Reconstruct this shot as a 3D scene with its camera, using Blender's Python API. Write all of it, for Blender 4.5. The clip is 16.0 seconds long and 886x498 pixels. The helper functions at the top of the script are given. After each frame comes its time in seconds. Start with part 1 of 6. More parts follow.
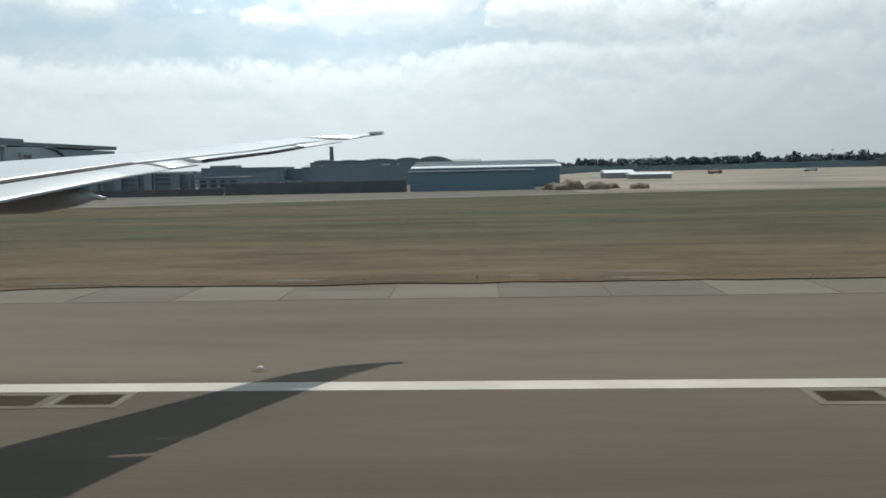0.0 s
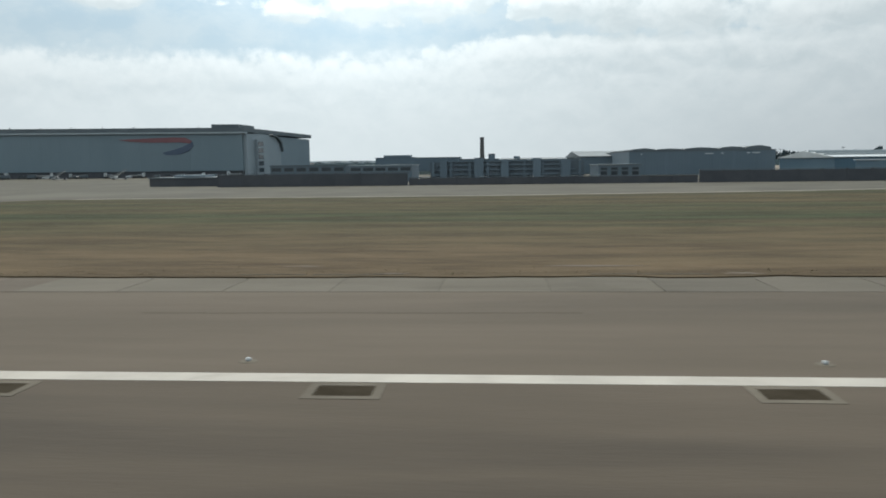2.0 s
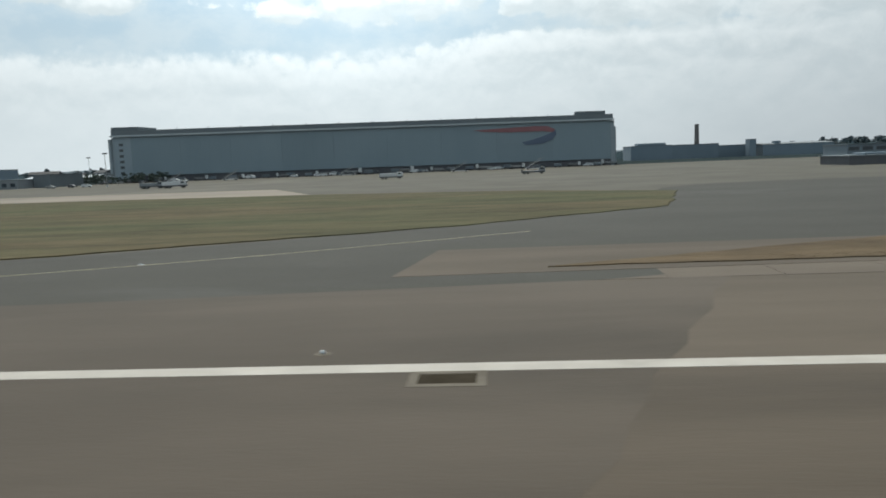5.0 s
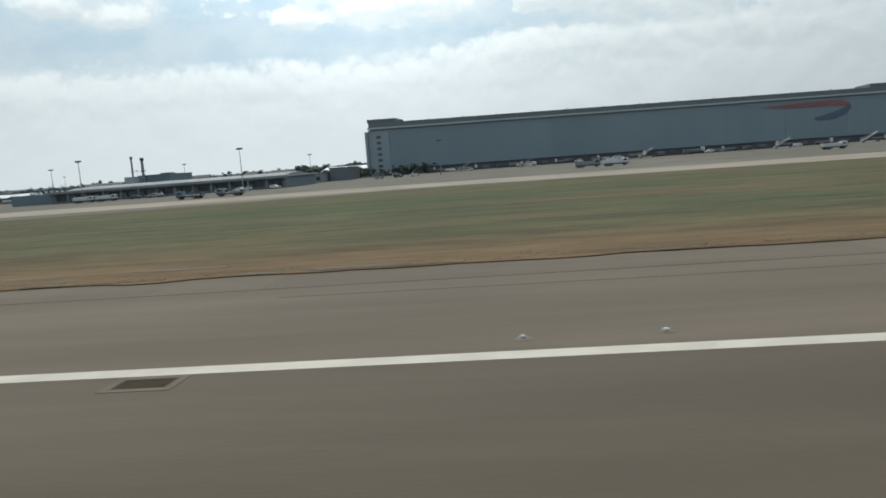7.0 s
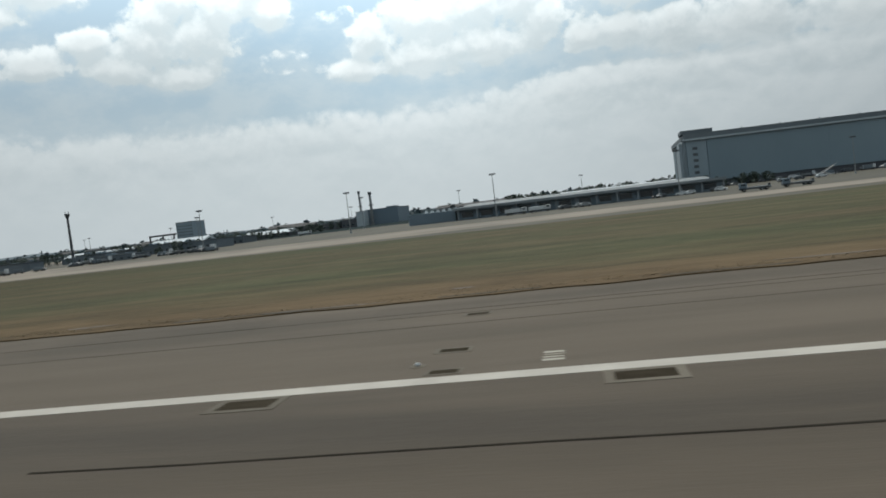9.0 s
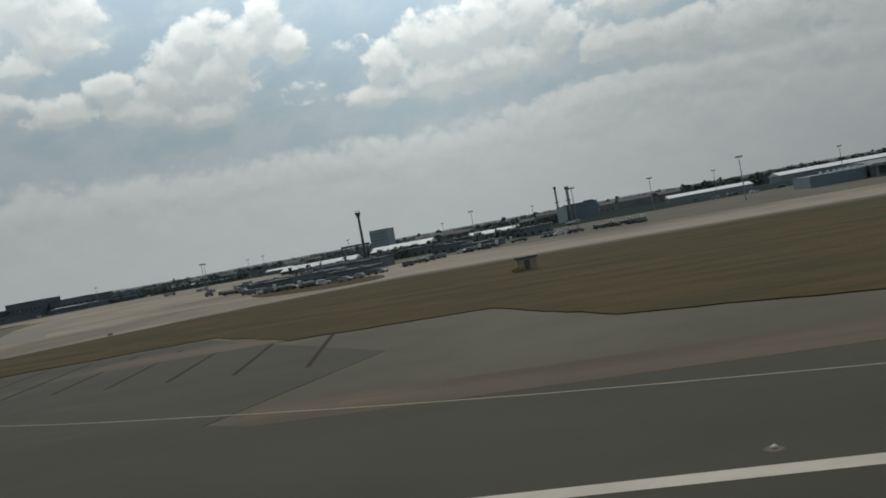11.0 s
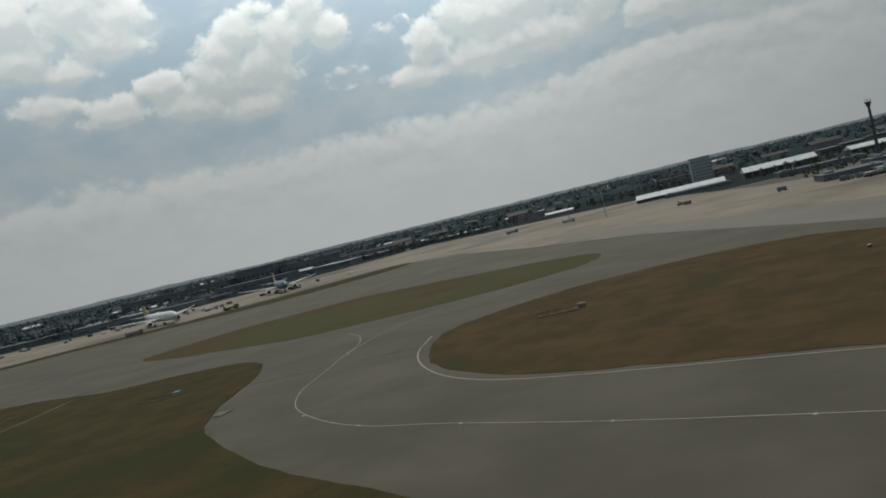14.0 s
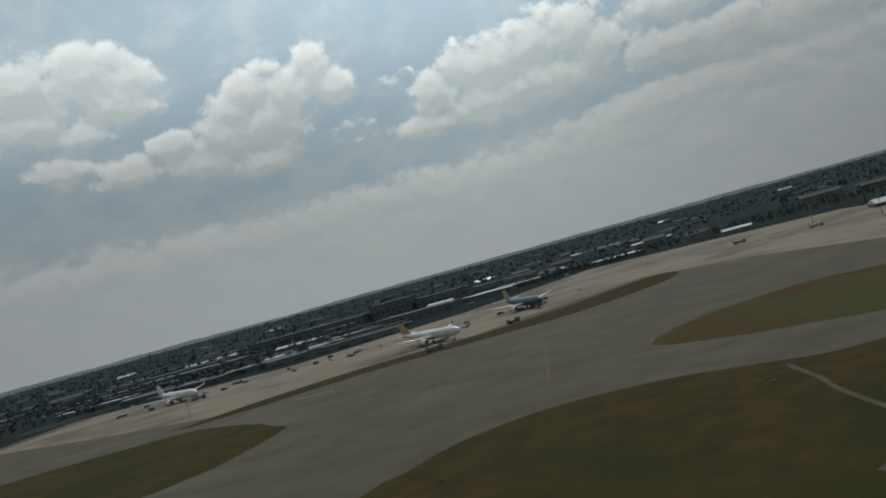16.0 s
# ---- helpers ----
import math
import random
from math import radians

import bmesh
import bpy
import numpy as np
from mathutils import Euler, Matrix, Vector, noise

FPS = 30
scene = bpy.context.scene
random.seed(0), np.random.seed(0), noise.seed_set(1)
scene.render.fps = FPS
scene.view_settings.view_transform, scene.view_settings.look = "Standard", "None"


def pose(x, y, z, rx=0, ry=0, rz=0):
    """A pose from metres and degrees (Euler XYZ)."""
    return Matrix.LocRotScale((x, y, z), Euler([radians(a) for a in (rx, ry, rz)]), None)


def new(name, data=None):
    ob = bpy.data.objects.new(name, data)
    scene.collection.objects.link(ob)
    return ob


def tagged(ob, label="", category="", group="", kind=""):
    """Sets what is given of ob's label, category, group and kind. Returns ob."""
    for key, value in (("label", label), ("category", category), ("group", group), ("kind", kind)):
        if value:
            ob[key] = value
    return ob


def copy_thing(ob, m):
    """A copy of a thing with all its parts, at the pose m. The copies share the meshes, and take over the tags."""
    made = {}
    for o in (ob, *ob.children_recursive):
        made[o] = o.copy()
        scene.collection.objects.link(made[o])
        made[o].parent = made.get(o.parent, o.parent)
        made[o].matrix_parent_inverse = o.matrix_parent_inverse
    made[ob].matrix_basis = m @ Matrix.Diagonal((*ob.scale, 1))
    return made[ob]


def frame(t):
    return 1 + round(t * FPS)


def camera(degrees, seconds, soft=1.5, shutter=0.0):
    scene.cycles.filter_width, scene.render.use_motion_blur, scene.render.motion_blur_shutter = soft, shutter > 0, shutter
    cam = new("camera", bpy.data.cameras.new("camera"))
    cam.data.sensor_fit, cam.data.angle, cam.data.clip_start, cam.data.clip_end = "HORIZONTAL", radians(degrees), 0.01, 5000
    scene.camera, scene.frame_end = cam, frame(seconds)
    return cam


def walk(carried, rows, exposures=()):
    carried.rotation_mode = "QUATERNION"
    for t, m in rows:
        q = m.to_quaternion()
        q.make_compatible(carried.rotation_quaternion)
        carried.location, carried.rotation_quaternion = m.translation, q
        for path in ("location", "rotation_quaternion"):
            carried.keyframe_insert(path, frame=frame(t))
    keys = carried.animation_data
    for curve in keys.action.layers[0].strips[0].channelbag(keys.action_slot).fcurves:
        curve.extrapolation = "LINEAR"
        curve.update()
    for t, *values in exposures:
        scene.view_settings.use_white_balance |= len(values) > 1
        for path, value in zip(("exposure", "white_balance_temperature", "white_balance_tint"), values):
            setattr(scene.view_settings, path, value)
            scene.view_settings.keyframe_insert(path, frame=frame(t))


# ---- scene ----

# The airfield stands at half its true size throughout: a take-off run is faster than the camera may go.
FOV = 60.0
PATH = [
    (0, -0, -0, 3, 84.108, 1.18, 2.722),
    (0.5, -15.479, -0, 3, 84.008, 0.781, 3.31),
    (1, -31.243, -0, 3, 84.001, 0.967, 3.86),
    (1.5, -47.291, -0, 3, 83.832, 0.979, 4.223),
    (2, -63.625, -0, 3, 83.644, 0.708, 4.218),
    (2.5, -80.243, -0, 3, 83.277, 1.522, 3.336),
    (3, -97.146, -0, 3, 83.755, 1.134, 4.481),
    (3.4, -110.873, -0, 2.991, 83.743, 1.266, 4.452),
    (3.8, -124.783, -0, 2.967, 83.678, 1.472, 4.31),
    (4.2, -138.861, -0, 2.935, 83.59, 1.72, 4.13),
    (4.6, -153.027, -0, 2.902, 83.503, 1.979, 3.986),
    (5.1, -170.836, -0, 2.869, 83.44, 2.274, 3.971),
    (5.5, -185.166, -0, 2.858, 83.458, 2.448, 4.182),
    (6, -203.181, -0, 2.868, 83.741, 2.756, 5.139),
    (6.5, -221.31, -0, 2.849, 83.753, 3.125, 5.874),
    (7, -239.554, -0, 2.729, 83.533, 4.251, 5.32),
    (7.5, -257.912, -0, 2.652, 85.076, 4.355, 7.22),
    (8, -276.384, -0, 2.471, 84.581, 5.01, 7.856),
    (8.5, -294.868, -0, 2.292, 85.5, 5.525, 8.525),
    (9, -313.26, -0.018, 2.36, 87.148, 6.778, 9.666),
    (9.4, -327.907, -0.07, 2.465, 87.619, 7.287, 10.061),
    (9.8, -342.496, -0.167, 2.773, 88.015, 8.028, 10.497),
    (10.2, -357.027, -0.321, 3.203, 88.349, 8.882, 10.936),
    (10.6, -371.498, -0.545, 3.673, 88.632, 9.729, 11.339),
    (11.1, -389.505, -0.94, 4.195, 88.935, 10.6, 11.735),
    (11.5, -403.845, -1.363, 4.462, 89.151, 11.001, 11.92),
    (12, -421.687, -2.045, 4.872, 89.537, 11.101, 12.743),
    (12.5, -439.456, -2.919, 5.311, 90.203, 12.125, 12.477),
    (13, -457.172, -4.008, 6.523, 90.125, 13.124, 12.419),
    (13.5, -474.833, -5.336, 8.089, 89.176, 13.132, 14.339),
    (14, -492.44, -6.926, 9.236, 88.008, 13.527, 15.544),
    (14.5, -509.994, -8.801, 10.4, 88.638, 13.925, 16.166),
    (15, -527.493, -10.984, 12.088, 89.63, 14.284, 16.539),
    (15.5, -544.938, -13.498, 14.014, 91.952, 14.643, 16.421),
    (16, -562.33, -16.368, 16.494, 91.802, 15.464, 16.414),
]
cam = camera(FOV, 16.0, soft=1.8, shutter=0.05)
walk(cam, [(r[0], pose(*r[1:])) for r in PATH],
     exposures=[(0, 0, 6440, 9), (7.4, -0.02, 6440, 9), (8.0, -0.18, 6440, 9), (9, -0.36, 6440, 9), (11.3, -0.92, 6750, 10), (12.5, -0.94, 6750, 10), (13.5, -0.98, 6750, 10), (14.4, -0.82, 6750, 10), (15, -0.8, 6750, 10), (15.5, -1.13, 6650, 9), (16, -1.2, 6650, 9)])

# ---- light: hazy noon sun over the far side of the field, broken cloud ----
SUN_EL, SUN_AZ = radians(57), radians(-12)   # azimuth counted from +y towards +x
world = bpy.data.worlds.new("sky")
scene.world = world
world.use_nodes = True


class Nodes:
    """Small helper to write node trees line by line."""
    def __init__(self, tree):
        self.t = tree

    def add(self, kind, **props):
        n = self.t.nodes.new(kind)
        for k, val in props.items():
            if k == "operation":
                n.operation = val
            elif k == "blend":
                n.blend_type = val
            elif k == "dtype":
                n.data_type = val
        return n

    def put(self, sock, val):
        if isinstance(val, bpy.types.NodeSocket):
            self.t.links.new(val, sock)
        else:
            sock.default_value = val

    def math(self, op, a, b=0.0, clamp=False):
        n = self.add("ShaderNodeMath", operation=op)
        n.use_clamp = clamp
        self.put(n.inputs[0], a)
        self.put(n.inputs[1], b)
        return n.outputs[0]

    def mix(self, f, a, b, blend="MIX"):
        n = self.add("ShaderNodeMix", dtype="RGBA", blend=blend)
        self.put(n.inputs[0], f)
        self.put(n.inputs[6], a)
        self.put(n.inputs[7], b)
        return n.outputs[2]

    def noise(self, vec, scale, detail=4.0, rough=0.55, distort=0.0):
        n = self.add("ShaderNodeTexNoise")
        if vec is not None:
            self.put(n.inputs["Vector"], vec)
        n.inputs["Scale"].default_value = scale
        n.inputs["Detail"].default_value = detail
        n.inputs["Roughness"].default_value = rough
        n.inputs["Distortion"].default_value = distort
        return n.outputs["Fac"]

    def ramp(self, fac, lo, hi, smooth=True):
        n = self.add("ShaderNodeMapRange")
        n.interpolation_type = "SMOOTHSTEP" if smooth else "LINEAR"
        self.put(n.inputs[0], fac)
        n.inputs[1].default_value, n.inputs[2].default_value = lo, hi
        return n.outputs[0]

    def combine(self, x, y, z):
        n = self.add("ShaderNodeCombineXYZ")
        for i, val in enumerate((x, y, z)):
            self.put(n.inputs[i], val)
        return n.outputs[0]

    def separate(self, v):
        n = self.add("ShaderNodeSeparateXYZ")
        self.put(n.inputs[0], v)
        return n.outputs


# heaps of cumulus by azimuth and elevation in degrees: centre, half width, half height
LEFT_HEAP = ((-37.5, 19.4, 3.2, 1.9), (-41.6, 18.9, 2.6, 1.9), (-34.6, 18.7, 2.0, 1.5), (-35.6, 17.0, 2.4, 1.2), (-41.5, 16.6, 2.4, 1.3), (-46.0, 17.2, 2.6, 2.4))
MID_HEAP = ((-26.6, 16.4, 1.9, 1.6), (-28.4, 15.4, 1.7, 1.3), (-24.4, 15.6, 2.2, 1.9), (-22.0, 16.9, 1.4, 1.7), (-20.6, 15.2, 1.6, 1.4), (-25.6, 13.8, 2.8, 1.7),
            (-29.3, 13.6, 1.8, 1.5), (-32.8, 13.6, 1.6, 1.1), (-31.2, 12.2, 2.6, 1.1), (-36.4, 12.4, 2.4, 1.0), (-40.4, 13.2, 2.2, 1.1), (-26.8, 11.4, 2.6, 1.1), (-38.5, 15.4, 2.0, .8))
SMALL_HEAPS = ((-16.6, 14.4, 1.0, .65), (-15.2, 14.8, .6, .5), (-20.2, 11.9, 1.5, .7), (-17.4, 11.7, 1.2, .65), (-2.8, 9.9, .8, .35))
RIGHT_HEAP = ((-13.6, 12.8, 1.7, 1.5), (-10.9, 14.3, 1.7, 1.5), (-8.4, 14.0, 2.3, 1.7), (-5.6, 14.2, 2.2, 1.9), (-2.6, 14.6, 2.2, 1.6), (-9.6, 11.6, 3.4, 1.7), (-5.0, 11.6, 3.4, 1.7), (-1.2, 12.6, 2.0, 1.6), (-14.6, 10.9, 1.8, .9),
              (1.9, 11.3, 1.5, 1.2), (4.6, 11.4, 2.4, 1.6), (8.2, 10.8, 3.0, 1.9), (13.4, 10.4, 4.0, 1.7), (20.8, 9.6, 4.0, 1.6), (27.0, 10.0, 4.0, 2.6), (6.0, 14.0, 4.0, 1.4))


def build_sky():
    tree = world.node_tree
    tree.nodes.clear()
    N = Nodes(tree)
    coord = N.add("ShaderNodeTexCoord").outputs["Generated"]
    x, y, z = N.separate(coord)
    az = N.math("MULTIPLY", N.math("ARCTAN2", x, y), 57.296)
    el = N.math("MULTIPLY", N.math("ARCSINE", z), 57.296)
    sky = N.add("ShaderNodeTexSky")
    sky.sky_type = "NISHITA"
    sky.sun_disc = False
    sky.sun_elevation, sky.sun_rotation = SUN_EL, SUN_AZ
    sky.air_density, sky.dust_density, sky.ozone_density = 1.0, 0.8, 1.5
    blue = N.mix(1.0, sky.outputs[0], (0.10, 0.115, 0.12, 1), "MULTIPLY")
    blue = N.mix(0.8, blue, (0.55, 0.705, 0.785, 1))

    def heaps(rows, at):
        got = None
        for a, c, w, h in rows:
            d = N.add("ShaderNodeVectorMath", operation="SUBTRACT")
            N.put(d.inputs[0], at)
            d.inputs[1].default_value = (a, c, 0)
            s = N.add("ShaderNodeVectorMath", operation="MULTIPLY")
            N.put(s.inputs[0], d.outputs[0])
            s.inputs[1].default_value = (1 / w, 1 / h, 0)
            ln = N.add("ShaderNodeVectorMath", operation="LENGTH")
            N.put(ln.inputs[0], s.outputs[0])
            if got is None:
                got = ln.outputs["Value"]
                continue
            m = N.add("ShaderNodeMath", operation="SMOOTH_MIN")
            N.put(m.inputs[0], got)
            N.put(m.inputs[1], ln.outputs["Value"])
            m.inputs[2].default_value = 0.7
            got = m.outputs[0]
        return N.math("SUBTRACT", 1.52, got)

    def density(e):
        at = N.combine(az, e, 0.0)
        wob = N.noise(at, 0.5, 3.0, 0.55)
        bent = N.combine(N.math("ADD", az, N.math("MULTIPLY", wob, 1.4)), N.math("MULTIPLY", e, 1.25), 0.0)
        v = N.add("ShaderNodeTexVoronoi")
        v.feature = "F1"
        N.put(v.inputs["Vector"], bent)
        v.inputs["Scale"].default_value = 0.45
        v.inputs["Detail"].default_value = 1.6
        v.inputs["Roughness"].default_value = 0.5
        v.inputs["Lacunarity"].default_value = 2.3
        lobes = N.math("SUBTRACT", 0.62, v.outputs["Distance"])
        fine = N.math("SUBTRACT", N.noise(at, 0.8, 6.0, 0.62), 0.5)
        field = heaps(LEFT_HEAP + MID_HEAP + RIGHT_HEAP, at)
        # small shreds never grow thick
        field = N.math("MAXIMUM", field, N.math("MINIMUM", N.math("SUBTRACT", heaps(SMALL_HEAPS, at), 0.15), 0.22))
        # the long bank below, its top rising to the right
        top = N.math("ADD", 8.5, N.math("MULTIPLY", N.ramp(az, -9.0, 3.0), 2.0))
        bank = N.math("MINIMUM", N.math("MULTIPLY", N.math("SUBTRACT", top, e), 0.34), 0.8)
        field = N.math("MAXIMUM", field, bank)
        # broken cover outside the heaps
        loose = N.math("SUBTRACT", N.math("MULTIPLY", N.noise(at, 0.13, 4.0, 0.55), 3.2), 2.05)
        field = N.math("MAXIMUM", field, N.math("SUBTRACT", loose, N.math("SUBTRACT", 1.0, N.ramp(e, 19.0, 27.0))))
        rough = N.math("ADD", N.math("MULTIPLY", lobes, 0.6), N.math("MULTIPLY", fine, 1.0))
        rough = N.math("MULTIPLY", rough, N.math("ADD", 0.5, N.math("MULTIPLY", N.ramp(e, 9.0, 12.5), 0.5)))
        return N.math("ADD", N.math("MAXIMUM", field, -0.9), rough)
    here, above = density(el), density(N.math("ADD", el, 0.75))
    mask = N.ramp(here, 0.0, 0.42)
    # tops and rims towards the sun are bright, undersides and hearts greyer
    lit = N.ramp(N.math("SUBTRACT", here, above), -0.25, 0.75)
    # undersides thin out
    mask = N.math("MULTIPLY", mask, N.math("ADD", 0.35, N.math("MULTIPLY", N.ramp(N.math("ADD", lit, N.math("MULTIPLY", N.ramp(here, 0.2, 0.7), 0.6)), 0.12, 0.55), 0.65)))
    heart = N.ramp(here, 0.35, 1.15)
    body = N.mix(lit, (0.68, 0.79, 0.83, 1), (1.13, 1.215, 1.225, 1))
    body = N.mix(N.math("MULTIPLY", heart, 0.5), body, (0.71, 0.785, 0.805, 1))
    # soft billows within the bank
    soft = N.ramp(N.noise(N.combine(az, N.math("MULTIPLY", el, 1.7), 9.0), 0.3, 5.0, 0.6, 0.5), 0.34, 0.68)
    body = N.mix(N.math("MULTIPLY", soft, N.math("SUBTRACT", 0.42, N.math("MULTIPLY", N.ramp(el, 8.0, 12.0), 0.30))), body, (1.06, 1.13, 1.14, 1))
    smooth = N.math("MULTIPLY", N.math("SUBTRACT", 1.0, N.ramp(el, 1.0, 9.0)), 0.55)
    body = N.mix(smooth, body, (0.80, 0.90, 0.925, 1))
    # thin veils soften the gaps between the heaps
    thin = N.math("MULTIPLY", N.ramp(N.math("ADD", N.noise(N.combine(az, N.math("MULTIPLY", el, 1.6), 4.0), 0.22, 5.0, 0.6), N.math("MULTIPLY", N.ramp(el, 15.0, 9.0), 0.06)), 0.42, 0.70), 0.5)
    col = N.mix(mask, N.mix(thin, blue, (0.76, 0.87, 0.91, 1)), body)
    # pale haze thickening towards the horizon, duller away from the sun
    veil = N.math("SUBTRACT", 1.0, N.ramp(el, -2.0, 13.5))
    hazy = N.mix(N.ramp(az, -12.0, 28.0), (0.75, 0.825, 0.855, 1), (0.45, 0.50, 0.53, 1))
    col = N.mix(N.math("MULTIPLY", veil, 0.78), col, hazy)
    # the sky brightens upwards, towards the sun
    k = N.math("ADD", 1.0, N.math("MULTIPLY", N.ramp(el, 9.0, 23.0), 1.1))
    k = N.math("SUBTRACT", k, N.math("MULTIPLY", N.ramp(el, 29.0, 48.0), 1.2))
    # brightest below the sun
    da = N.math("DIVIDE", N.math("ADD", az, 10.0), 11.0)
    glow = N.math("MULTIPLY", N.math("EXPONENT", N.math("MULTIPLY", N.math("MULTIPLY", da, da), -1.0)), N.ramp(el, 1.0, 13.0))
    k = N.math("ADD", k, N.math("MULTIPLY", glow, 0.27))
    col = N.mix(1.0, col, N.combine(k, k, k), "MULTIPLY")
    away = N.ramp(N.math("ABSOLUTE", N.math("ADD", az, 8.0)), 10.0, 60.0)
    col = N.mix(N.math("MULTIPLY", away, 0.5), col, (0.42, 0.47, 0.5, 1))
    bg = N.add("ShaderNodeBackground")
    N.put(bg.inputs[0], col)
    bg.inputs[1].default_value = 0.92
    out = N.add("ShaderNodeOutputWorld")
    tree.links.new(bg.outputs[0], out.inputs[0])


build_sky()
sun = new("sun", bpy.data.lights.new("sun", "SUN"))
sun.data.energy, sun.data.angle, sun.data.color = 4.2, radians(0.6), (1.0, 0.955, 0.86)
way = Vector((math.sin(SUN_AZ) * math.cos(SUN_EL), math.cos(SUN_AZ) * math.cos(SUN_EL), math.sin(SUN_EL)))
sun.matrix_world = Matrix.Translation((0, 40, 60)) @ way.to_track_quat("Z", "Y").to_matrix().to_4x4()


# ---- materials ----
def surface(name, a, b, rough=0.8, scale=1.0, fine=12.0, bump=0.3, metal=0.0, ribs=0.0, stretch=(1, 1, 1), spec=0.4,
            stain=None, stain_scale=0.2, stain_at=(0.55, 0.75), rand=0.12, bump_dist=0.02):
    """Two-scale varied paint, stone or soil; ribs: ridges a metre, for sheet cladding; stain: a third colour in patches."""
    m = bpy.data.materials.new(name)
    m.use_nodes = True
    t = m.node_tree
    N = Nodes(t)
    bs = t.nodes["Principled BSDF"]
    geo = N.add("ShaderNodeNewGeometry")
    mp = N.add("ShaderNodeMapping")
    N.put(mp.inputs[0], geo.outputs["Position"])
    mp.inputs["Scale"].default_value = stretch
    vec = mp.outputs[0]
    n1 = N.noise(vec, scale, 5.0, 0.6)
    n2 = N.noise(vec, scale * fine, 4.0, 0.6)
    f = N.math("ADD", N.math("MULTIPLY", N.ramp(n1, 0.3, 0.7), 0.65), N.math("MULTIPLY", n2, 0.35))
    col = N.mix(f, (*a, 1), (*b, 1))
    if stain:
        n3 = N.noise(vec, stain_scale, 5.0, 0.62, 0.4)
        col = N.mix(N.ramp(n3, *stain_at), col, (*stain, 1))
    info = N.add("ShaderNodeObjectInfo")
    k = N.math("ADD", 1.0 - rand / 2, N.math("MULTIPLY", info.outputs["Random"], rand))
    col = N.mix(1.0, col, N.combine(k, k, k), "MULTIPLY")
    N.put(bs.inputs["Base Color"], col)
    r = N.math("ADD", rough - 0.08, N.math("MULTIPLY", n2, 0.16))
    N.put(bs.inputs["Roughness"], r)
    bs.inputs["Metallic"].default_value = metal
    bs.inputs["Specular IOR Level"].default_value = spec
    height = n2
    if ribs:
        px, py, pz = N.separate(geo.outputs["Position"])
        w = N.math("SINE", N.math("MULTIPLY", N.math("ADD", px, py), ribs * 6.283))
        height = N.math("ADD", N.math("MULTIPLY", w, 0.5), N.math("MULTIPLY", n2, 0.3))
    bn = N.add("ShaderNodeBump")
    bn.inputs["Strength"].default_value = bump
    bn.inputs["Distance"].default_value = bump_dist
    N.put(bn.inputs["Height"], height)
    N.put(bs.inputs["Normal"], bn.outputs[0])
    return m


def leaf_mat(name, a, b):
    m = surface(name, a, b, 0.75, 0.3, 8, 0.0, spec=0.2)
    t = m.node_tree
    N = Nodes(t)
    bs = t.nodes["Principled BSDF"]
    isl = N.add("ShaderNodeNewGeometry").outputs["Random Per Island"]
    old = bs.inputs["Base Color"].links[0].from_socket
    k = N.math("ADD", 0.7, N.math("MULTIPLY", isl, 0.6))
    N.put(bs.inputs["Base Color"], N.mix(1.0, old, N.combine(k, k, k), "MULTIPLY"))
    return m


M = {}
M["asphalt"] = surface("asphalt", (.053, .0425, .0305), (.099, .0795, .0597), 0.9, 0.3, 60, 0.25, stretch=(.16, 1, 1),
                       stain=(.048, .0395, .030), stain_scale=0.2, stain_at=(.46, .72), spec=0.2)
M["asphalt_pale"] = surface("weathered_asphalt", (.067, .0545, .0405), (.109, .0885, .068), 0.92, 0.3, 60, 0.25, stretch=(.16, 1, 1),
                            stain=(.059, .049, .0375), stain_scale=0.2, stain_at=(.46, .72), spec=0.18)
M["asphalt_dark"] = surface("asphalt_dark", (.0265, .0245, .0185), (.039, .037, .029), 0.88, 0.25, 70, 0.25, stretch=(.5, 1, 1),
                            stain=(.058, .056, .049), stain_scale=0.08, spec=0.25)
M["asphalt_mid"] = surface("resurfaced_asphalt", (.050, .041, .031), (.083, .068, .053), 0.9, 0.22, 60, 0.25, stretch=(.3, 1, 1),
                           stain=(.039, .033, .0255), stain_scale=0.15, stain_at=(.45, .7), spec=0.2)
M["taxiway"] = surface("taxiway_asphalt", (.041, .0365, .0265), (.073, .066, .049), 0.88, 0.13, 40, 0.25,
                       stain=(.079, .071, .055), stain_scale=0.04, stain_at=(.52, .7), spec=0.25)
M["concrete"] = surface("apron_concrete", (.162, .138, .109), (.212, .183, .147), 0.88, 0.05, 90, 0.2,
                        stain=(.090, .079, .065), stain_scale=0.028, stain_at=(.42, .68), spec=0.2)
M["slab"] = surface("slab_concrete", (.105, .094, .077), (.145, .131, .11), 0.88, 0.6, 30, 0.3, rand=0.35,
                    stain=(.075, .067, .055), stain_scale=0.5, spec=0.25)
M["grass"] = surface("dry_grass", (.078, .060, .036), (.051, .057, .029), 0.95, 0.11, 25, 1.0, stretch=(.3, 1, 1), spec=0.08,
                     stain=(.044, .053, .027), stain_scale=0.06, stain_at=(.48, .68), bump_dist=0.06)
M["grass_tan"] = surface("straw_grass", (.070, .054, .032), (.045, .044, .025), 0.95, 0.3, 20, 1.0, stretch=(.06, 1, 1), spec=0.08,
                         stain=(.034, .042, .023), stain_scale=0.09, stain_at=(.45, .62), bump_dist=0.06)
M["collar"] = surface("pit_collar", (.085, .074, .057), (.125, .110, .087), 0.9, 1.2, 20, 0.3, rand=0.3, stain=(.075, .064, .050), stain_scale=1.0, spec=0.15)
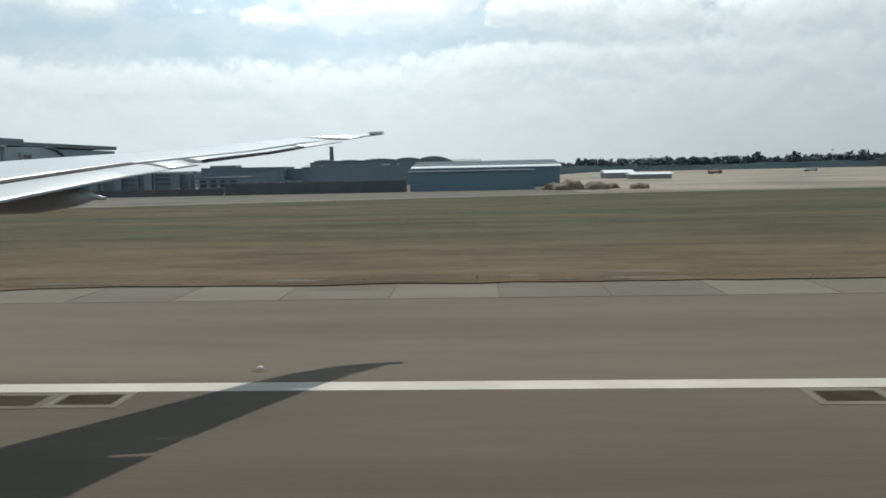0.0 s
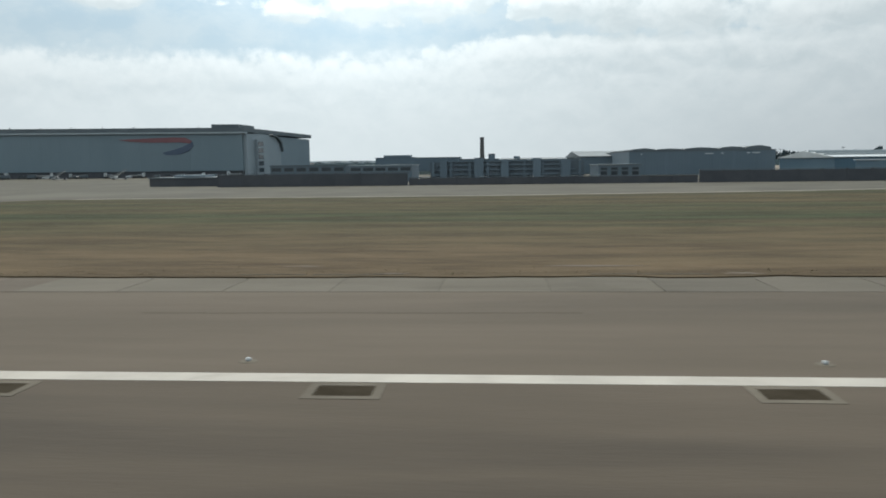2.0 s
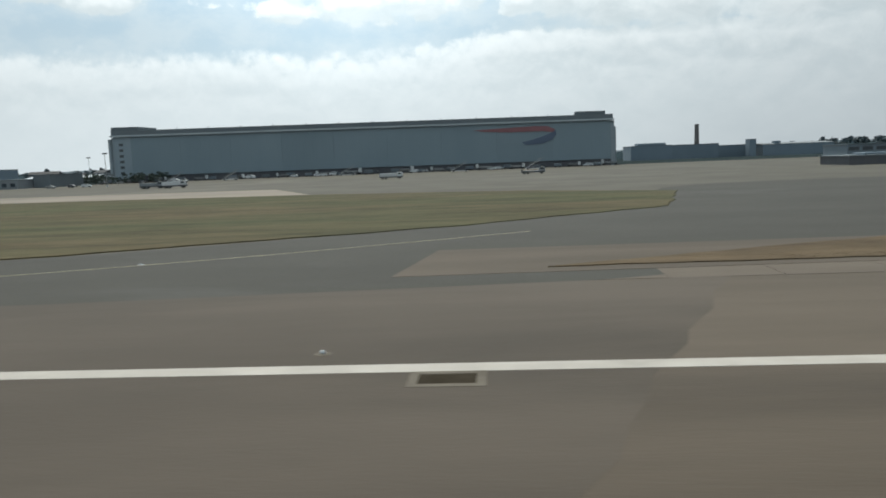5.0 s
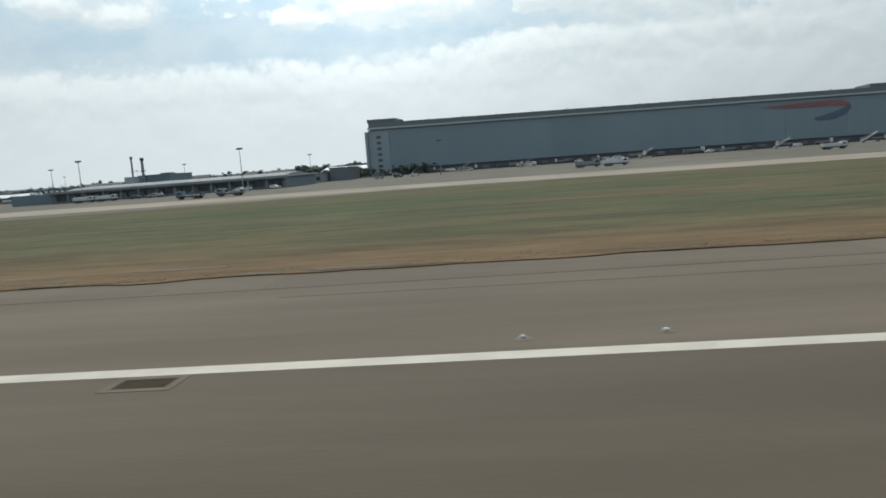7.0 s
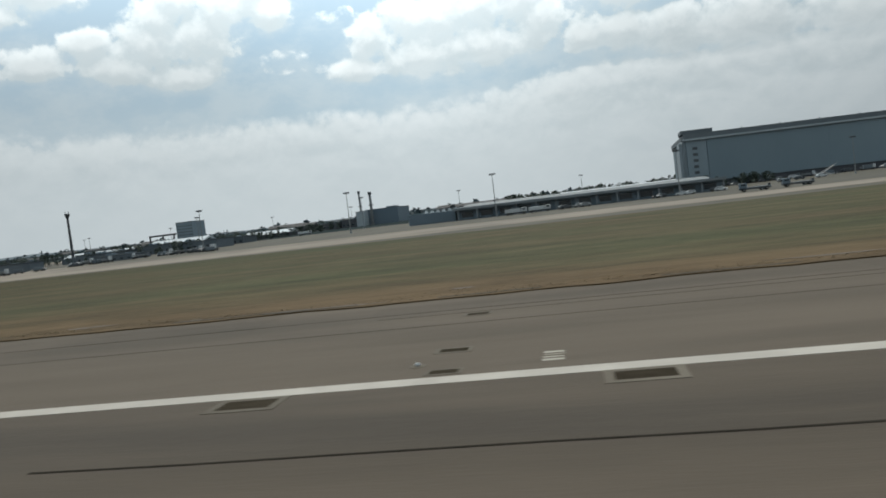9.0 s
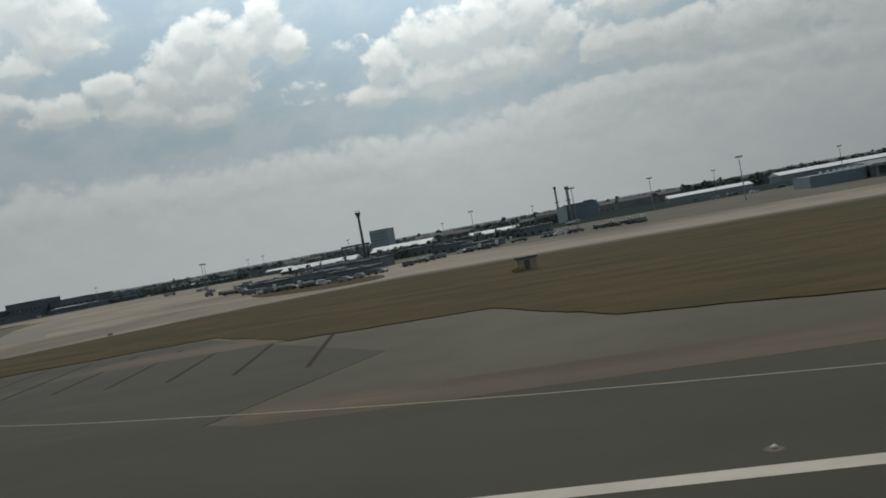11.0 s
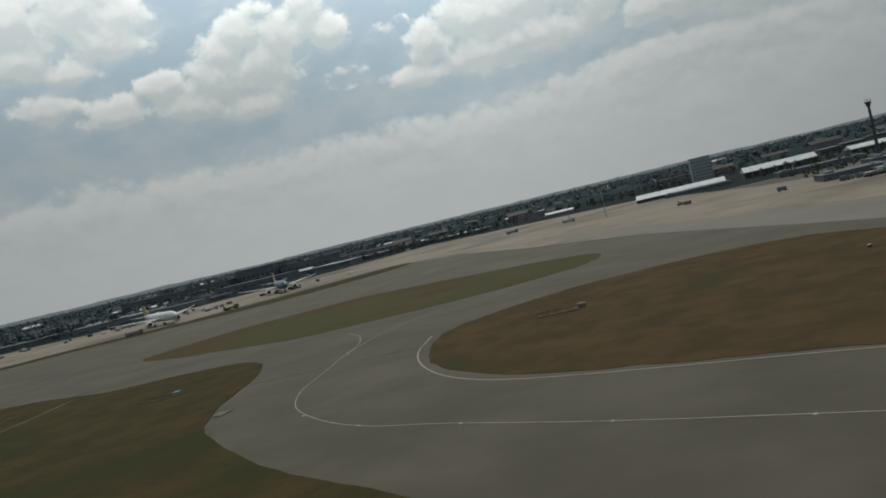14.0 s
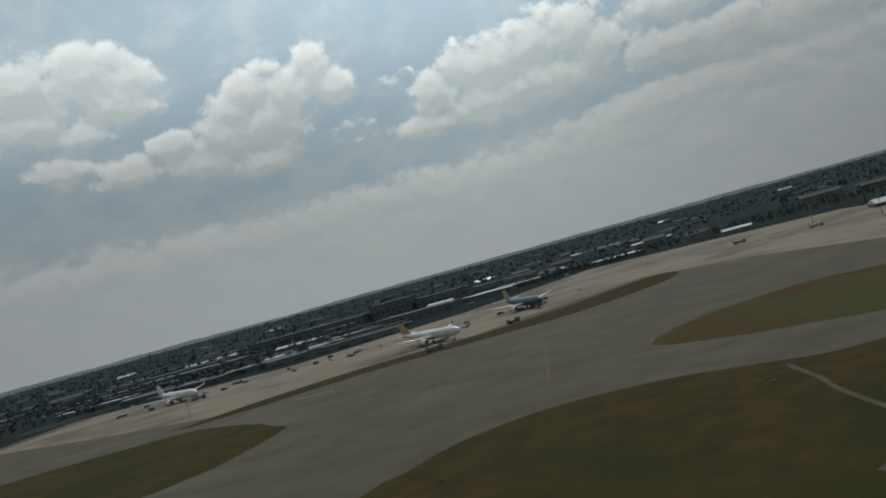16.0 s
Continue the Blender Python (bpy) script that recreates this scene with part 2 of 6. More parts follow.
M["bare"] = surface("bare_earth", (.070, .053, .036), (.088, .068, .048), 0.95, 0.9, 14, 0.6, stain=(.06, .05, .036), stain_scale=0.8)
M["grass_dark"] = surface("rough_grass", (.060, .0425, .0185), (.025, .0255, .011), 0.95, 0.28, 14, 1.0, spec=0.05,
                          stain=(.028, .031, .012), stain_scale=0.05, stain_at=(.46, .62), bump_dist=0.06)
M["grass_brown"] = surface("burnt_grass", (.074, .049, .0235), (.034, .0285, .0135), 0.95, 0.28, 14, 0.9, spec=0.05,
                           stain=(.038, .0355, .016), stain_scale=0.08, stain_at=(.52, .68), bump_dist=0.06)
M["worn_concrete"] = surface("worn_concrete", (.105, .095, .083), (.13, .118, .103), 0.88, 0.08, 40, 0.2, stain=(.085, .077, .068), stain_scale=0.05)
M["shoulder"] = surface("shoulder_concrete", (.072, .0585, .0435), (.103, .084, .065), 0.9, 0.5, 30, 0.3, rand=0.12, stretch=(.25, 1, 1),
                        stain=(.062, .051, .039), stain_scale=0.35, spec=0.2)
M["pale_shoulder"] = surface("pale_shoulder", (.080, .070, .054), (.112, .098, .078), 0.9, 0.5, 30, 0.3, rand=0.3, stretch=(.4, 1, 1),
                             stain=(.066, .057, .043), stain_scale=0.35, spec=0.2)
M["pale_line"] = surface("pale_marking", (.20, .188, .148), (.27, .252, .205), 0.7, 0.8, 30, 0.2, stain=(.18, .165, .12), stain_scale=0.6)
M["grass_olive"] = surface("olive_grass", (.064, .052, .023), (.043, .049, .020), 0.95, 0.1, 25, 0.9, spec=0.08,
                           stain=(.058, .038, .017), stain_scale=0.06, stain_at=(.5, .66), bump_dist=0.06)
M["strip_asphalt"] = surface("strip_asphalt", (.032, .0275, .021), (.045, .039, .030), 0.95, 0.9, 30, 0.25, spec=0.03)
M["blade"] = leaf_mat("grass_blade", (.10, .078, .042), (.075, .064, .032))
# the blue-grey of the land has distance haze put into its base colour
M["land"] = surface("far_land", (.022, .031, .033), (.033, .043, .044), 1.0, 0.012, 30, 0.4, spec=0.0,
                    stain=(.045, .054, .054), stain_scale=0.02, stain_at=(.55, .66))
M["white_line"] = surface("white_marking", (.285, .264, .230), (.39, .364, .320), 0.75, 0.8, 30, 0.2, stain=(.24, .222, .19), stain_scale=0.5)
M["yellow_line"] = surface("yellow_marking", (.23, .205, .115), (.31, .285, .17), 0.7, 0.8, 30, 0.2, stain=(.15, .135, .085), stain_scale=0.4)
M["strip_worn"] = surface("worn_strip_asphalt", (.038, .032, .0245), (.054, .046, .036), 0.95, 0.9, 30, 0.25, spec=0.03)
M["strip_faint"] = surface("faint_strip_asphalt", (.046, .038, .029), (.074, .061, .048), 0.92, 0.6, 40, 0.25, spec=0.1)
M["tar"] = surface("tar_seal", (.016, .0145, .012), (.028, .025, .021), 0.95, 1.0, 20, 0.3, spec=0.0)
M["pit"] = surface("pit_cover", (.030, .025, .018), (.048, .041, .031), 0.95, 2.0, 20, 0.4, spec=0.0)
M["hangar"] = surface("hangar_cladding", (.160, .208, .234), (.197, .247, .272), 0.6, 0.05, 40, 0.25, ribs=1.1, rand=0.08, stretch=(1, 1, .3))
M["hangar_end"] = surface("pale_cladding", (.235, .275, .298), (.29, .325, .343), 0.55, 0.08, 40, 0.3, ribs=1.1)
M["roof_dark"] = surface("dark_roofing", (.10, .118, .128), (.135, .152, .16), 0.7, 0.15, 30, 0.3)
M["fascia"] = surface("pale_fascia", (.30, .335, .35), (.37, .40, .41), 0.5, 0.2, 30, 0.2)
M["teal"] = surface("teal_cladding", (.082, .140, .182), (.105, .168, .212), 0.55, 0.1, 40, 0.3, ribs=2.0)
M["steel_blue"] = surface("steel_blue_cladding", (.115, .155, .185), (.145, .185, .215), 0.55, 0.1, 40, 0.3, ribs=1.6)
M["brick"] = surface("dark_brick", (.07, .072, .08), (.095, .095, .10), 0.85, 0.4, 30, 0.5)
M["render_grey"] = surface("grey_render", (.17, .19, .20), (.23, .245, .255), 0.8, 0.2, 30, 0.3)
M["white_roof"] = surface("white_roofing", (.40, .42, .42), (.52, .535, .535), 0.3, 0.3, 30, 0.15)
M["window_dark"] = surface("window_glass", (.03, .038, .045), (.045, .055, .062), 0.12, 0.5, 10, 0.05, spec=0.6)
M["red_paint"] = surface("red_paint", (.20, .085, .092), (.25, .11, .115), 0.6, 0.3, 20, 0.1)
M["blue_paint"] = surface("navy_paint", (.07, .095, .14), (.09, .115, .165), 0.5, 0.3, 20, 0.1)
M["metal"] = surface("galvanised_steel", (.20, .205, .205), (.28, .285, .28), 0.5, 1.0, 20, 0.2, metal=0.4)
M["dark_metal"] = surface("dark_steel", (.05, .055, .06), (.075, .08, .085), 0.5, 1.0, 20, 0.2, metal=0.3)
M["stack"] = surface("chimney_brick", (.10, .095, .092), (.14, .128, .122), 0.85, 0.6, 20, 0.4)
M["wing_paint"] = surface("wing_paint", (.24, .25, .255), (.29, .30, .305), 0.34, 0.5, 20, 0.03, metal=0.25, spec=0.45, stain=(.21, .22, .225), stain_scale=0.9)
M["wing_grey"] = surface("fairing_paint", (.27, .28, .285), (.33, .34, .345), 0.35, 0.5, 20, 0.03)
M["gap"] = surface("shadow_gap_rubber", (.015, .015, .016), (.03, .03, .031), 0.8, 2, 10, 0.1)
M["plane_white"] = surface("aircraft_white", (.60, .61, .61), (.70, .71, .71), 0.3, 0.4, 20, 0.03)
M["plane_blue"] = surface("aircraft_blue", (.025, .075, .105), (.035, .095, .13), 0.3, 0.4, 20, 0.03)
M["gold"] = surface("gold_tail_paint", (.30, .235, .10), (.38, .30, .13), 0.35, 0.4, 20, 0.03)
M["tyre"] = surface("tyre_rubber", (.02, .02, .02), (.035, .035, .034), 0.9, 3, 10, 0.2)
M["van_white"] = surface("vehicle_white", (.42, .43, .43), (.52, .53, .53), 0.35, 0.5, 20, 0.03)
M["yellow_paint"] = surface("vehicle_yellow", (.17, .13, .045), (.22, .17, .06), 0.4, 0.5, 20, 0.05)
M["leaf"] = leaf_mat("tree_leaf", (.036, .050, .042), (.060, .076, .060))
# paler, bluer leaf for distant trees: haze put into the colour
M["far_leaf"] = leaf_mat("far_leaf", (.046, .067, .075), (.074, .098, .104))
M["cream"] = surface("cream_paint", (.24, .215, .165), (.30, .27, .21), 0.6, 0.6, 20, 0.1)
M["bay"] = surface("bay_cladding", (.19, .235, .26), (.235, .28, .305), 0.55, 0.2, 30, 0.2, ribs=1.1)
# the blue tint stands in for haze over the far woods
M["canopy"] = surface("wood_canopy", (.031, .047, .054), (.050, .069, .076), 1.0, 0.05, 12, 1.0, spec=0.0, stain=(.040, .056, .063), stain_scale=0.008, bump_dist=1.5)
M["pale_slab"] = surface("strip_concrete", (.062, .055, .044), (.086, .077, .064), 0.9, 0.8, 20, 0.3, rand=0.3, stain=(.046, .041, .033), stain_scale=0.7, spec=0.2)
M["bark"] = surface("bark", (.05, .045, .038), (.08, .07, .058), 0.9, 2, 10, 0.5)
M["tile_roof"] = surface("tile_roof", (.040, .042, .045), (.066, .066, .066), 0.85, 0.5, 20, 0.3, rand=0.5)
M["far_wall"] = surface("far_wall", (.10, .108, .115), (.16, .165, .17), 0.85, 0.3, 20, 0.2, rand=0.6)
M["track"] = surface("trodden_track", (.050, .042, .029), (.068, .058, .042), 0.92, 0.8, 16, 0.5, stain=(.036, .032, .019), stain_scale=0.6, stain_at=(.45, .6))
M["gate_wall"] = surface("gate_wall", (.095, .115, .130), (.140, .160, .175), 0.75, 0.2, 30, 0.3, rand=0.35, spec=0.2)
M["gate_roof"] = surface("gate_roof", (.070, .081, .088), (.110, .121, .127), 0.85, 0.25, 30, 0.3, rand=0.4, spec=0.15)
# dark brown for the painted grass-edge shade and for one slab joint
M["edge_shade_joint"] = surface("damp_soil", (.028, .023, .016), (.042, .034, .024), 0.95, 0.9, 14, 0.6)
M["soil"] = surface("heaped_soil", (.12, .095, .07), (.17, .135, .10), 0.95, 0.8, 12, 0.8, bump_dist=0.1)


def dry_verge(m, dry, y0, y1, west=None):
    """Straw-coloured grass near the runway, greener further off."""
    t = m.node_tree
    N = Nodes(t)
    bs = t.nodes["Principled BSDF"]
    old = bs.inputs["Base Color"].links[0].from_socket
    pos = N.add("ShaderNodeNewGeometry").outputs["Position"]
    px, py, pz = N.separate(pos)
    mp = N.add("ShaderNodeMapping")
    N.put(mp.inputs[0], pos)
    mp.inputs["Scale"].default_value = (.25, 1, 1)
    wob = N.noise(mp.outputs[0], 0.14, 5.0, 0.6)
    d = N.ramp(N.math("ADD", py, N.math("MULTIPLY", wob, 16.0)), y0 + 8, y1 + 8)
    tint = N.mix(N.noise(mp.outputs[0], 0.5, 4.0, 0.6), (*dry, 1), (dry[0] * .72, dry[1] * .76, dry[2] * .8, 1))
    out = N.mix(d, tint, old)
    # darker and paler clumps, drawn out along the runway by the mowing
    patch = N.ramp(N.noise(mp.outputs[0], 0.42, 5.0, 0.62), 0.32, 0.68)
    clump = N.ramp(N.noise(mp.outputs[0], 1.9, 4.0, 0.65), 0.3, 0.7)
    k = N.math("ADD", 0.62, N.math("ADD", N.math("MULTIPLY", patch, 0.46), N.math("MULTIPLY", clump, 0.26)))
    out = N.mix(1.0, out, N.combine(k, k, N.math("MULTIPLY", k, 0.97)), "MULTIPLY")
    if west:
        # browner and patchier towards the west end
        brown = N.mix(N.ramp(N.noise(mp.outputs[0], 0.4, 5.0, 0.6), 0.35, 0.65), (.061, .044, .0215, 1), (.033, .033, .015, 1))
        out = N.mix(N.math("MULTIPLY", N.ramp(N.math("MULTIPLY", px, -1.0), *west), 0.9), out, brown)
    N.put(bs.inputs["Base Color"], out)


dry_verge(M["grass"], (.112, .076, .043), 20, 32, (310, 390))
dry_verge(M["grass_tan"], (.098, .071, .044), 20, 42)


# ---- helpers for building ----
def mesh_of(name, bm, material, smooth=False):
    me = bpy.data.meshes.new(name)
    bm.normal_update()
    bm.to_mesh(me)
    bm.free()
    for mm in (material if isinstance(material, (list, tuple)) else [material]):
        me.materials.append(mm)
    if smooth:
        for p in me.polygons:
            p.use_smooth = True
    return me


def thing(name, x=0, y=0, z=0, rz=0, label="", category="", group="", kind=""):
    ob = new(name)
    ob.matrix_basis = pose(x, y, z, 0, 0, rz)
    return tagged(ob, label, category, group, kind)


def part(name, bm, material, parent, label="", smooth=False, kind=""):
    ob = new(name, mesh_of(name, bm, material, smooth))
    ob.parent = parent
    return tagged(ob, label, kind=kind)


def again(ob, m):
    """The same mesh once more under the same parent."""
    o = new(ob.name, ob.data)
    o.parent = ob.parent
    o.matrix_basis = m
    if "label" in ob:
        o["label"] = ob["label"]
    return o


def box(bm, x0, x1, y0, y1, z0, z1, bevel=0.0):
    vs = [bm.verts.new((x, y, z)) for z in (z0, z1) for y in (y0, y1) for x in (x0, x1)]
    fs = [bm.faces.new([vs[i] for i in q]) for q in ((0, 2, 3, 1), (4, 5, 7, 6), (0, 1, 5, 4), (2, 6, 7, 3), (0, 4, 6, 2), (1, 3, 7, 5))]
    if bevel:
        es = list({e for f in fs for e in f.edges})
        bmesh.ops.bevel(bm, geom=es, offset=bevel, segments=2, affect="EDGES", profile=0.6)
    return bm


def boxed(*a, **k):
    return box(bmesh.new(), *a, **k)


def tube(bm, p0, p1, r0, r1=None, n=10, caps=True):
    r1 = r0 if r1 is None else r1
    p0, p1 = Vector(p0), Vector(p1)
    q = (p1 - p0).to_track_quat("Z", "Y").to_matrix()
    rings = []
    for p, r in ((p0, r0), (p1, r1)):
        rings.append([bm.verts.new(p + q @ Vector((r * math.cos(6.2832 * i / n), r * math.sin(6.2832 * i / n), 0))) for i in range(n)])
    for i in range(n):
        bm.faces.new((rings[0][i], rings[0][(i + 1) % n], rings[1][(i + 1) % n], rings[1][i]))
    if caps:
        bm.faces.new(rings[0][::-1])
        bm.faces.new(rings[1])
    return bm


def loft(bm, rings, closed=True, caps=True):
    vs = [[bm.verts.new(p) for p in r] for r in rings]
    n = len(vs[0])
    for a, b in zip(vs, vs[1:]):
        for i in range(n if closed else n - 1):
            bm.faces.new((a[i], a[(i + 1) % n], b[(i + 1) % n], b[i]))
    if caps and closed:
        bm.faces.new(vs[0][::-1])
        bm.faces.new(vs[-1])
    bmesh.ops.recalc_face_normals(bm, faces=bm.faces)
    return bm


def rounded(pts, steps=5):
    """A closed outline drawn smoothly through its points."""
    out = []
    n = len(pts)
    P = [Vector((p[0], p[1], 0)) for p in pts]
    for i in range(n):
        a, b, c, d = P[i - 1], P[i], P[(i + 1) % n], P[(i + 2) % n]
        for k in range(steps):
            u = k / steps
            q = 0.5 * ((2 * b) + (c - a) * u + (2 * a - 5 * b + 4 * c - d) * u * u + (3 * b - a - 3 * c + d) * u ** 3)
            out.append((q.x, q.y))
    return out


def sheet(pts, z0, z1, ragged=0.0, seed=0):
    """A slab with the outline pts from z0 up to z1; ragged: how far its edge wanders."""
    if ragged:
        rg = random.Random(seed)
        dense = []
        for a, b in zip(pts, pts[1:] + pts[:1]):
            d = math.dist(a, b)
            k = max(1, min(320, int(d / .9)))
            for i in range(k):
                u = i / k
                x, y = a[0] + (b[0] - a[0]) * u, a[1] + (b[1] - a[1]) * u
                s = noise.noise(Vector((x * 0.35, y * 0.35, seed))) * ragged + rg.uniform(-.3, .3) * ragged
                dx, dy = (b[0] - a[0]) / max(d, .01), (b[1] - a[1]) / max(d, .01)
                dense.append((x - dy * s, y + dx * s))
        pts = dense
    bm = bmesh.new()
    top = [bm.verts.new((x, y, z1)) for x, y in pts]
    f = bm.faces.new(top)
    f.normal_update()
    if f.normal.z < 0:
        f.normal_flip()
    low = [bm.verts.new((x, y, z0)) for x, y in pts]
    n = len(pts)
    for i in range(n):
        bm.faces.new((top[i], low[i], low[(i + 1) % n], top[(i + 1) % n]))
    bmesh.ops.triangulate(bm, faces=[f])
    bmesh.ops.recalc_face_normals(bm, faces=bm.faces)
    return bm


def ribbon(bm, pts, width, z0, z1):
    """A painted stripe along pts."""
    P = [Vector((p[0], p[1], 0)) for p in pts]
    rows = []
    for i, p in enumerate(P):
        d = (P[min(i + 1, len(P) - 1)] - P[max(i - 1, 0)]).normalized()
        s = Vector((-d.y, d.x, 0)) * width / 2
        rows.append([(p + s + Vector((0, 0, z))) if k else (p - s + Vector((0, 0, z))) for k, z in ((0, z0), (1, z0), (1, z1), (0, z1))])
    return loft(bm, rows)


def curve_through(pts, steps=6):
    out = []
    P = [Vector((p[0], p[1], 0)) for p in pts]
    P = [P[0] * 2 - P[1]] + P + [P[-1] * 2 - P[-2]]
    for i in range(1, len(P) - 2):
        a, b, c, d = P[i - 1:i + 3]
        for k in range(steps):
            u = k / steps
            q = 0.5 * ((2 * b) + (c - a) * u + (2 * a - 5 * b + 4 * c - d) * u * u + (3 * b - a - 3 * c + d) * u ** 3)
            out.append((q.x, q.y))
    out.append((P[-2].x, P[-2].y))
    return out


def whole(name, bm, material, label, category, group="", kind="", smooth=False):
    ob = new(name, mesh_of(name, bm, material, smooth))
    return tagged(ob, label, category, group, kind)


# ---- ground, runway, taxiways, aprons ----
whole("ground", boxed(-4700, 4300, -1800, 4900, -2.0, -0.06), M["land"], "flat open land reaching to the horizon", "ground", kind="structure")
whole("pavement", sheet([(170, -90), (170, 214), (-780, 214), (-780, -90)], -0.05, 0.0), M["taxiway"],
      "worn grey asphalt taxiways and service yards", "pavement", kind="structure")
runway = whole("runway", sheet([(150, -28), (150, 17.7), (-400, 17.7), (-409, 12), (-414, 4), (-426, -28)], 0.001, 0.008), M["asphalt"], "brown-grey asphalt runway with faint tyre streaks", "runway", kind="structure")
whole("runway_shoulder", sheet([(150, 10.64), (150, 17.68), (-372, 17.68), (-384, 10.64)], 0.002, 0.0094), M["asphalt_pale"],
      "paler weathered asphalt outside the edge line", "pavement", kind="structure")
whole("resurfaced_asphalt", sheet([(-162, 17.68), (-166, 8), (-171, -6), (-178, -27.9), (-232, -27.9), (-228, -4), (-224, 5), (-219, 12), (-213, 17.68)], 0.002, 0.0098, 0.25, 3), M["asphalt_mid"],
      "greyer resurfaced asphalt where a taxiway leaves the runway", "patch", kind="structure")
whole("taxiway", sheet(rounded([(-165, 17.7), (-135, 36), (-118, 66), (-150, 68), (-160, 44), (-176, 29.5), (-196, 21.6), (-215, 17.72)], 4), 0.001, 0.010),
      M["asphalt_dark"], "dark asphalt exit taxiway leaving the runway", "taxiway", kind="structure")
whole("taxiway", sheet([(-398, 17.72), (-395, 28), (-412, 45), (-431, 42), (-440, 46), (-452, 38), (-444, 25), (-440, 17.72)], 0.001, 0.011),
      M["asphalt_dark"], "dark asphalt taxiway crossing beside the grass", "taxiway", kind="structure")
whole("taxiway", sheet([(-366, 17.71), (-367.6, 15.5), (-369, 14), (-368.4, 11.5), (-370.5, 9), (-373, 7), (-373.6, 4.5), (-376, 2), (-376.4, -2), (-380, -6), (-384, -28), (-470, -28), (-452, 8), (-443, 13.6), (-440.2, 18.6), (-397.5, 18.6), (-395.6, 17.71)], 0.001, 0.0105), M["asphalt_dark"],
      "dark asphalt at the end of the runway", "taxiway", kind="structure")
whole("apron", sheet([(12, 93), (12, 250), (60, 420), (330, 420), (330, 100), (160, 96)], 0.001, 0.012), M["concrete"],
      "pale concrete apron", "apron", kind="structure")
whole("apron", sheet([(-186, 76), (-196, 98), (-230, 103), (-300, 106), (-380, 118), (-440, 150), (-470, 190), (-500, 300), (-600, 345), (-640, 262),
                      (-690, 215), (-770, 214), (-770, 165), (-700, 138), (-662, 126), (-640, 150), (-612, 163), (-590, 190), (-572, 212), (-545, 190),
                      (-520, 150), (-495, 118), (-478, 82), (-466, 62), (-461.8, 56.8), (-457, 47), (-449.4, 34.4), (-447.2, 35.9), (-444.5, 39.2), (-443, 40.1), (-441.2, 42.9), (-438, 47), (-436, 58), (-432, 74), (-410, 88), (-340, 83),
                      (-250, 88)], 0.001, 0.013), M["concrete"],
      "pale concrete apron and taxi lane", "apron", kind="structure")
whole("service_road", sheet([(150, 93), (40, 91), (15, 89), (-9, 84), (-36, 76.4), (-66, 71.7), (-104, 71.5), (-104, 69.7), (-66, 69.7), (-36, 74.2), (-9, 81.7), (15, 86.7), (40, 88.7), (150, 90.2)], 0.001, 0.016), M["slab"],
      "narrow pale concrete service road along the grass", "road", kind="structure")

GRASS = {}
GRASS["east"] = ([(150, 20), (150, 90), (40, 88.5), (15, 86.5), (-9, 81.5), (-36, 74), (-66, 69.5), (-100, 69.5), (-106, 69), (-113, 62), (-121, 48), (-131, 38.5), (-145, 29), (-166, 20)], "grass_tan")
GRASS["middle"] = ([(-444, 60), (-436, 68), (-425, 77), (-410, 83), (-390, 82), (-345, 78), (-320, 73), (-290, 75), (-250, 83), (-211, 80), (-184, 74.5),
                   (-165, 67), (-154, 58), (-158, 42), (-169, 33.4), (-183, 26.3), (-193, 22.8), (-206, 20.2), (-320, 20), (-350, 21), (-376, 24), (-386, 28),
                   (-392, 37), (-403, 37), (-412, 46), (-428, 43), (-438, 50)], "grass")
GRASS["island"] = ([(-441.6, 15.6), (-441.1, 16.8), (-441.3, 18.5), (-442.0, 20.2), (-442.5, 21.5), (-444.2, 23.6), (-447.1, 27.5), (-451.1, 33.1), (-457.2, 41.4), (-466.9, 54.4), (-473, 63.5), (-480, 72), (-490, 73), (-502, 68.5), (-509.5, 61), (-512, 55),
                   (-511, 48), (-508.3, 41), (-504, 36.3), (-499, 33.4), (-485, 28.5), (-470, 23), (-460, 19.5), (-452, 16.5), (-447.5, 15.3), (-443.5, 15.4)], "grass_brown")
GRASS["wedge"] = ([(-568, 88), (-563, 101), (-553, 110), (-543, 115), (-532, 113), (-520, 110.5), (-509, 107), (-502, 101.5), (-501.5, 93), (-505.6, 86.5), (-511, 82), (-520, 78), (-529, 75.3), (-536, 74), (-548, 77.5), (-558, 80.6)], "grass_olive")
GRASS["west"] = ([(-598, 14), (-592.2, 43.5), (-590, 48), (-587, 55), (-582.4, 60), (-576.8, 63.1), (-571, 64.1), (-565, 64.2), (-558, 62.4), (-551.6, 60.6), (-545.5, 62), (-539.3, 62.8), (-535.4, 62), (-531.7, 58.7), (-528.4, 52.1), (-526.1, 43.5), (-524.5, 38.7), (-521.5, 33.5), (-513, 25), (-505, 19.5),
                   (-497, 14), (-485, 6), (-478, -6), (-476, -88), (-640, -88), (-612, -30)], "grass_dark")
GRASS["corner"] = ([(-706, 90), (-664, 110), (-645, 106), (-630, 95), (-624, 86), (-629, 62), (-660, 50), (-720, 58)], "grass_dark")
GRASS["verge"] = ([(-666, 118), (-650, 140), (-631, 153), (-610, 161), (-590, 180), (-570, 207), (-562, 200), (-566, 180), (-585, 157), (-610, 147), (-632, 138), (-650, 124)], "grass_dark")
GRASS["_patch"] = ([(-462, 90), (-480, 112), (-505, 150), (-520, 176), (-512, 152), (-492, 116), (-474, 92)], "grass_dark")
GRASS["_lens"] = ([(-548, 232), (-562, 268), (-572, 300), (-556, 292), (-545, 262)], "grass_dark")
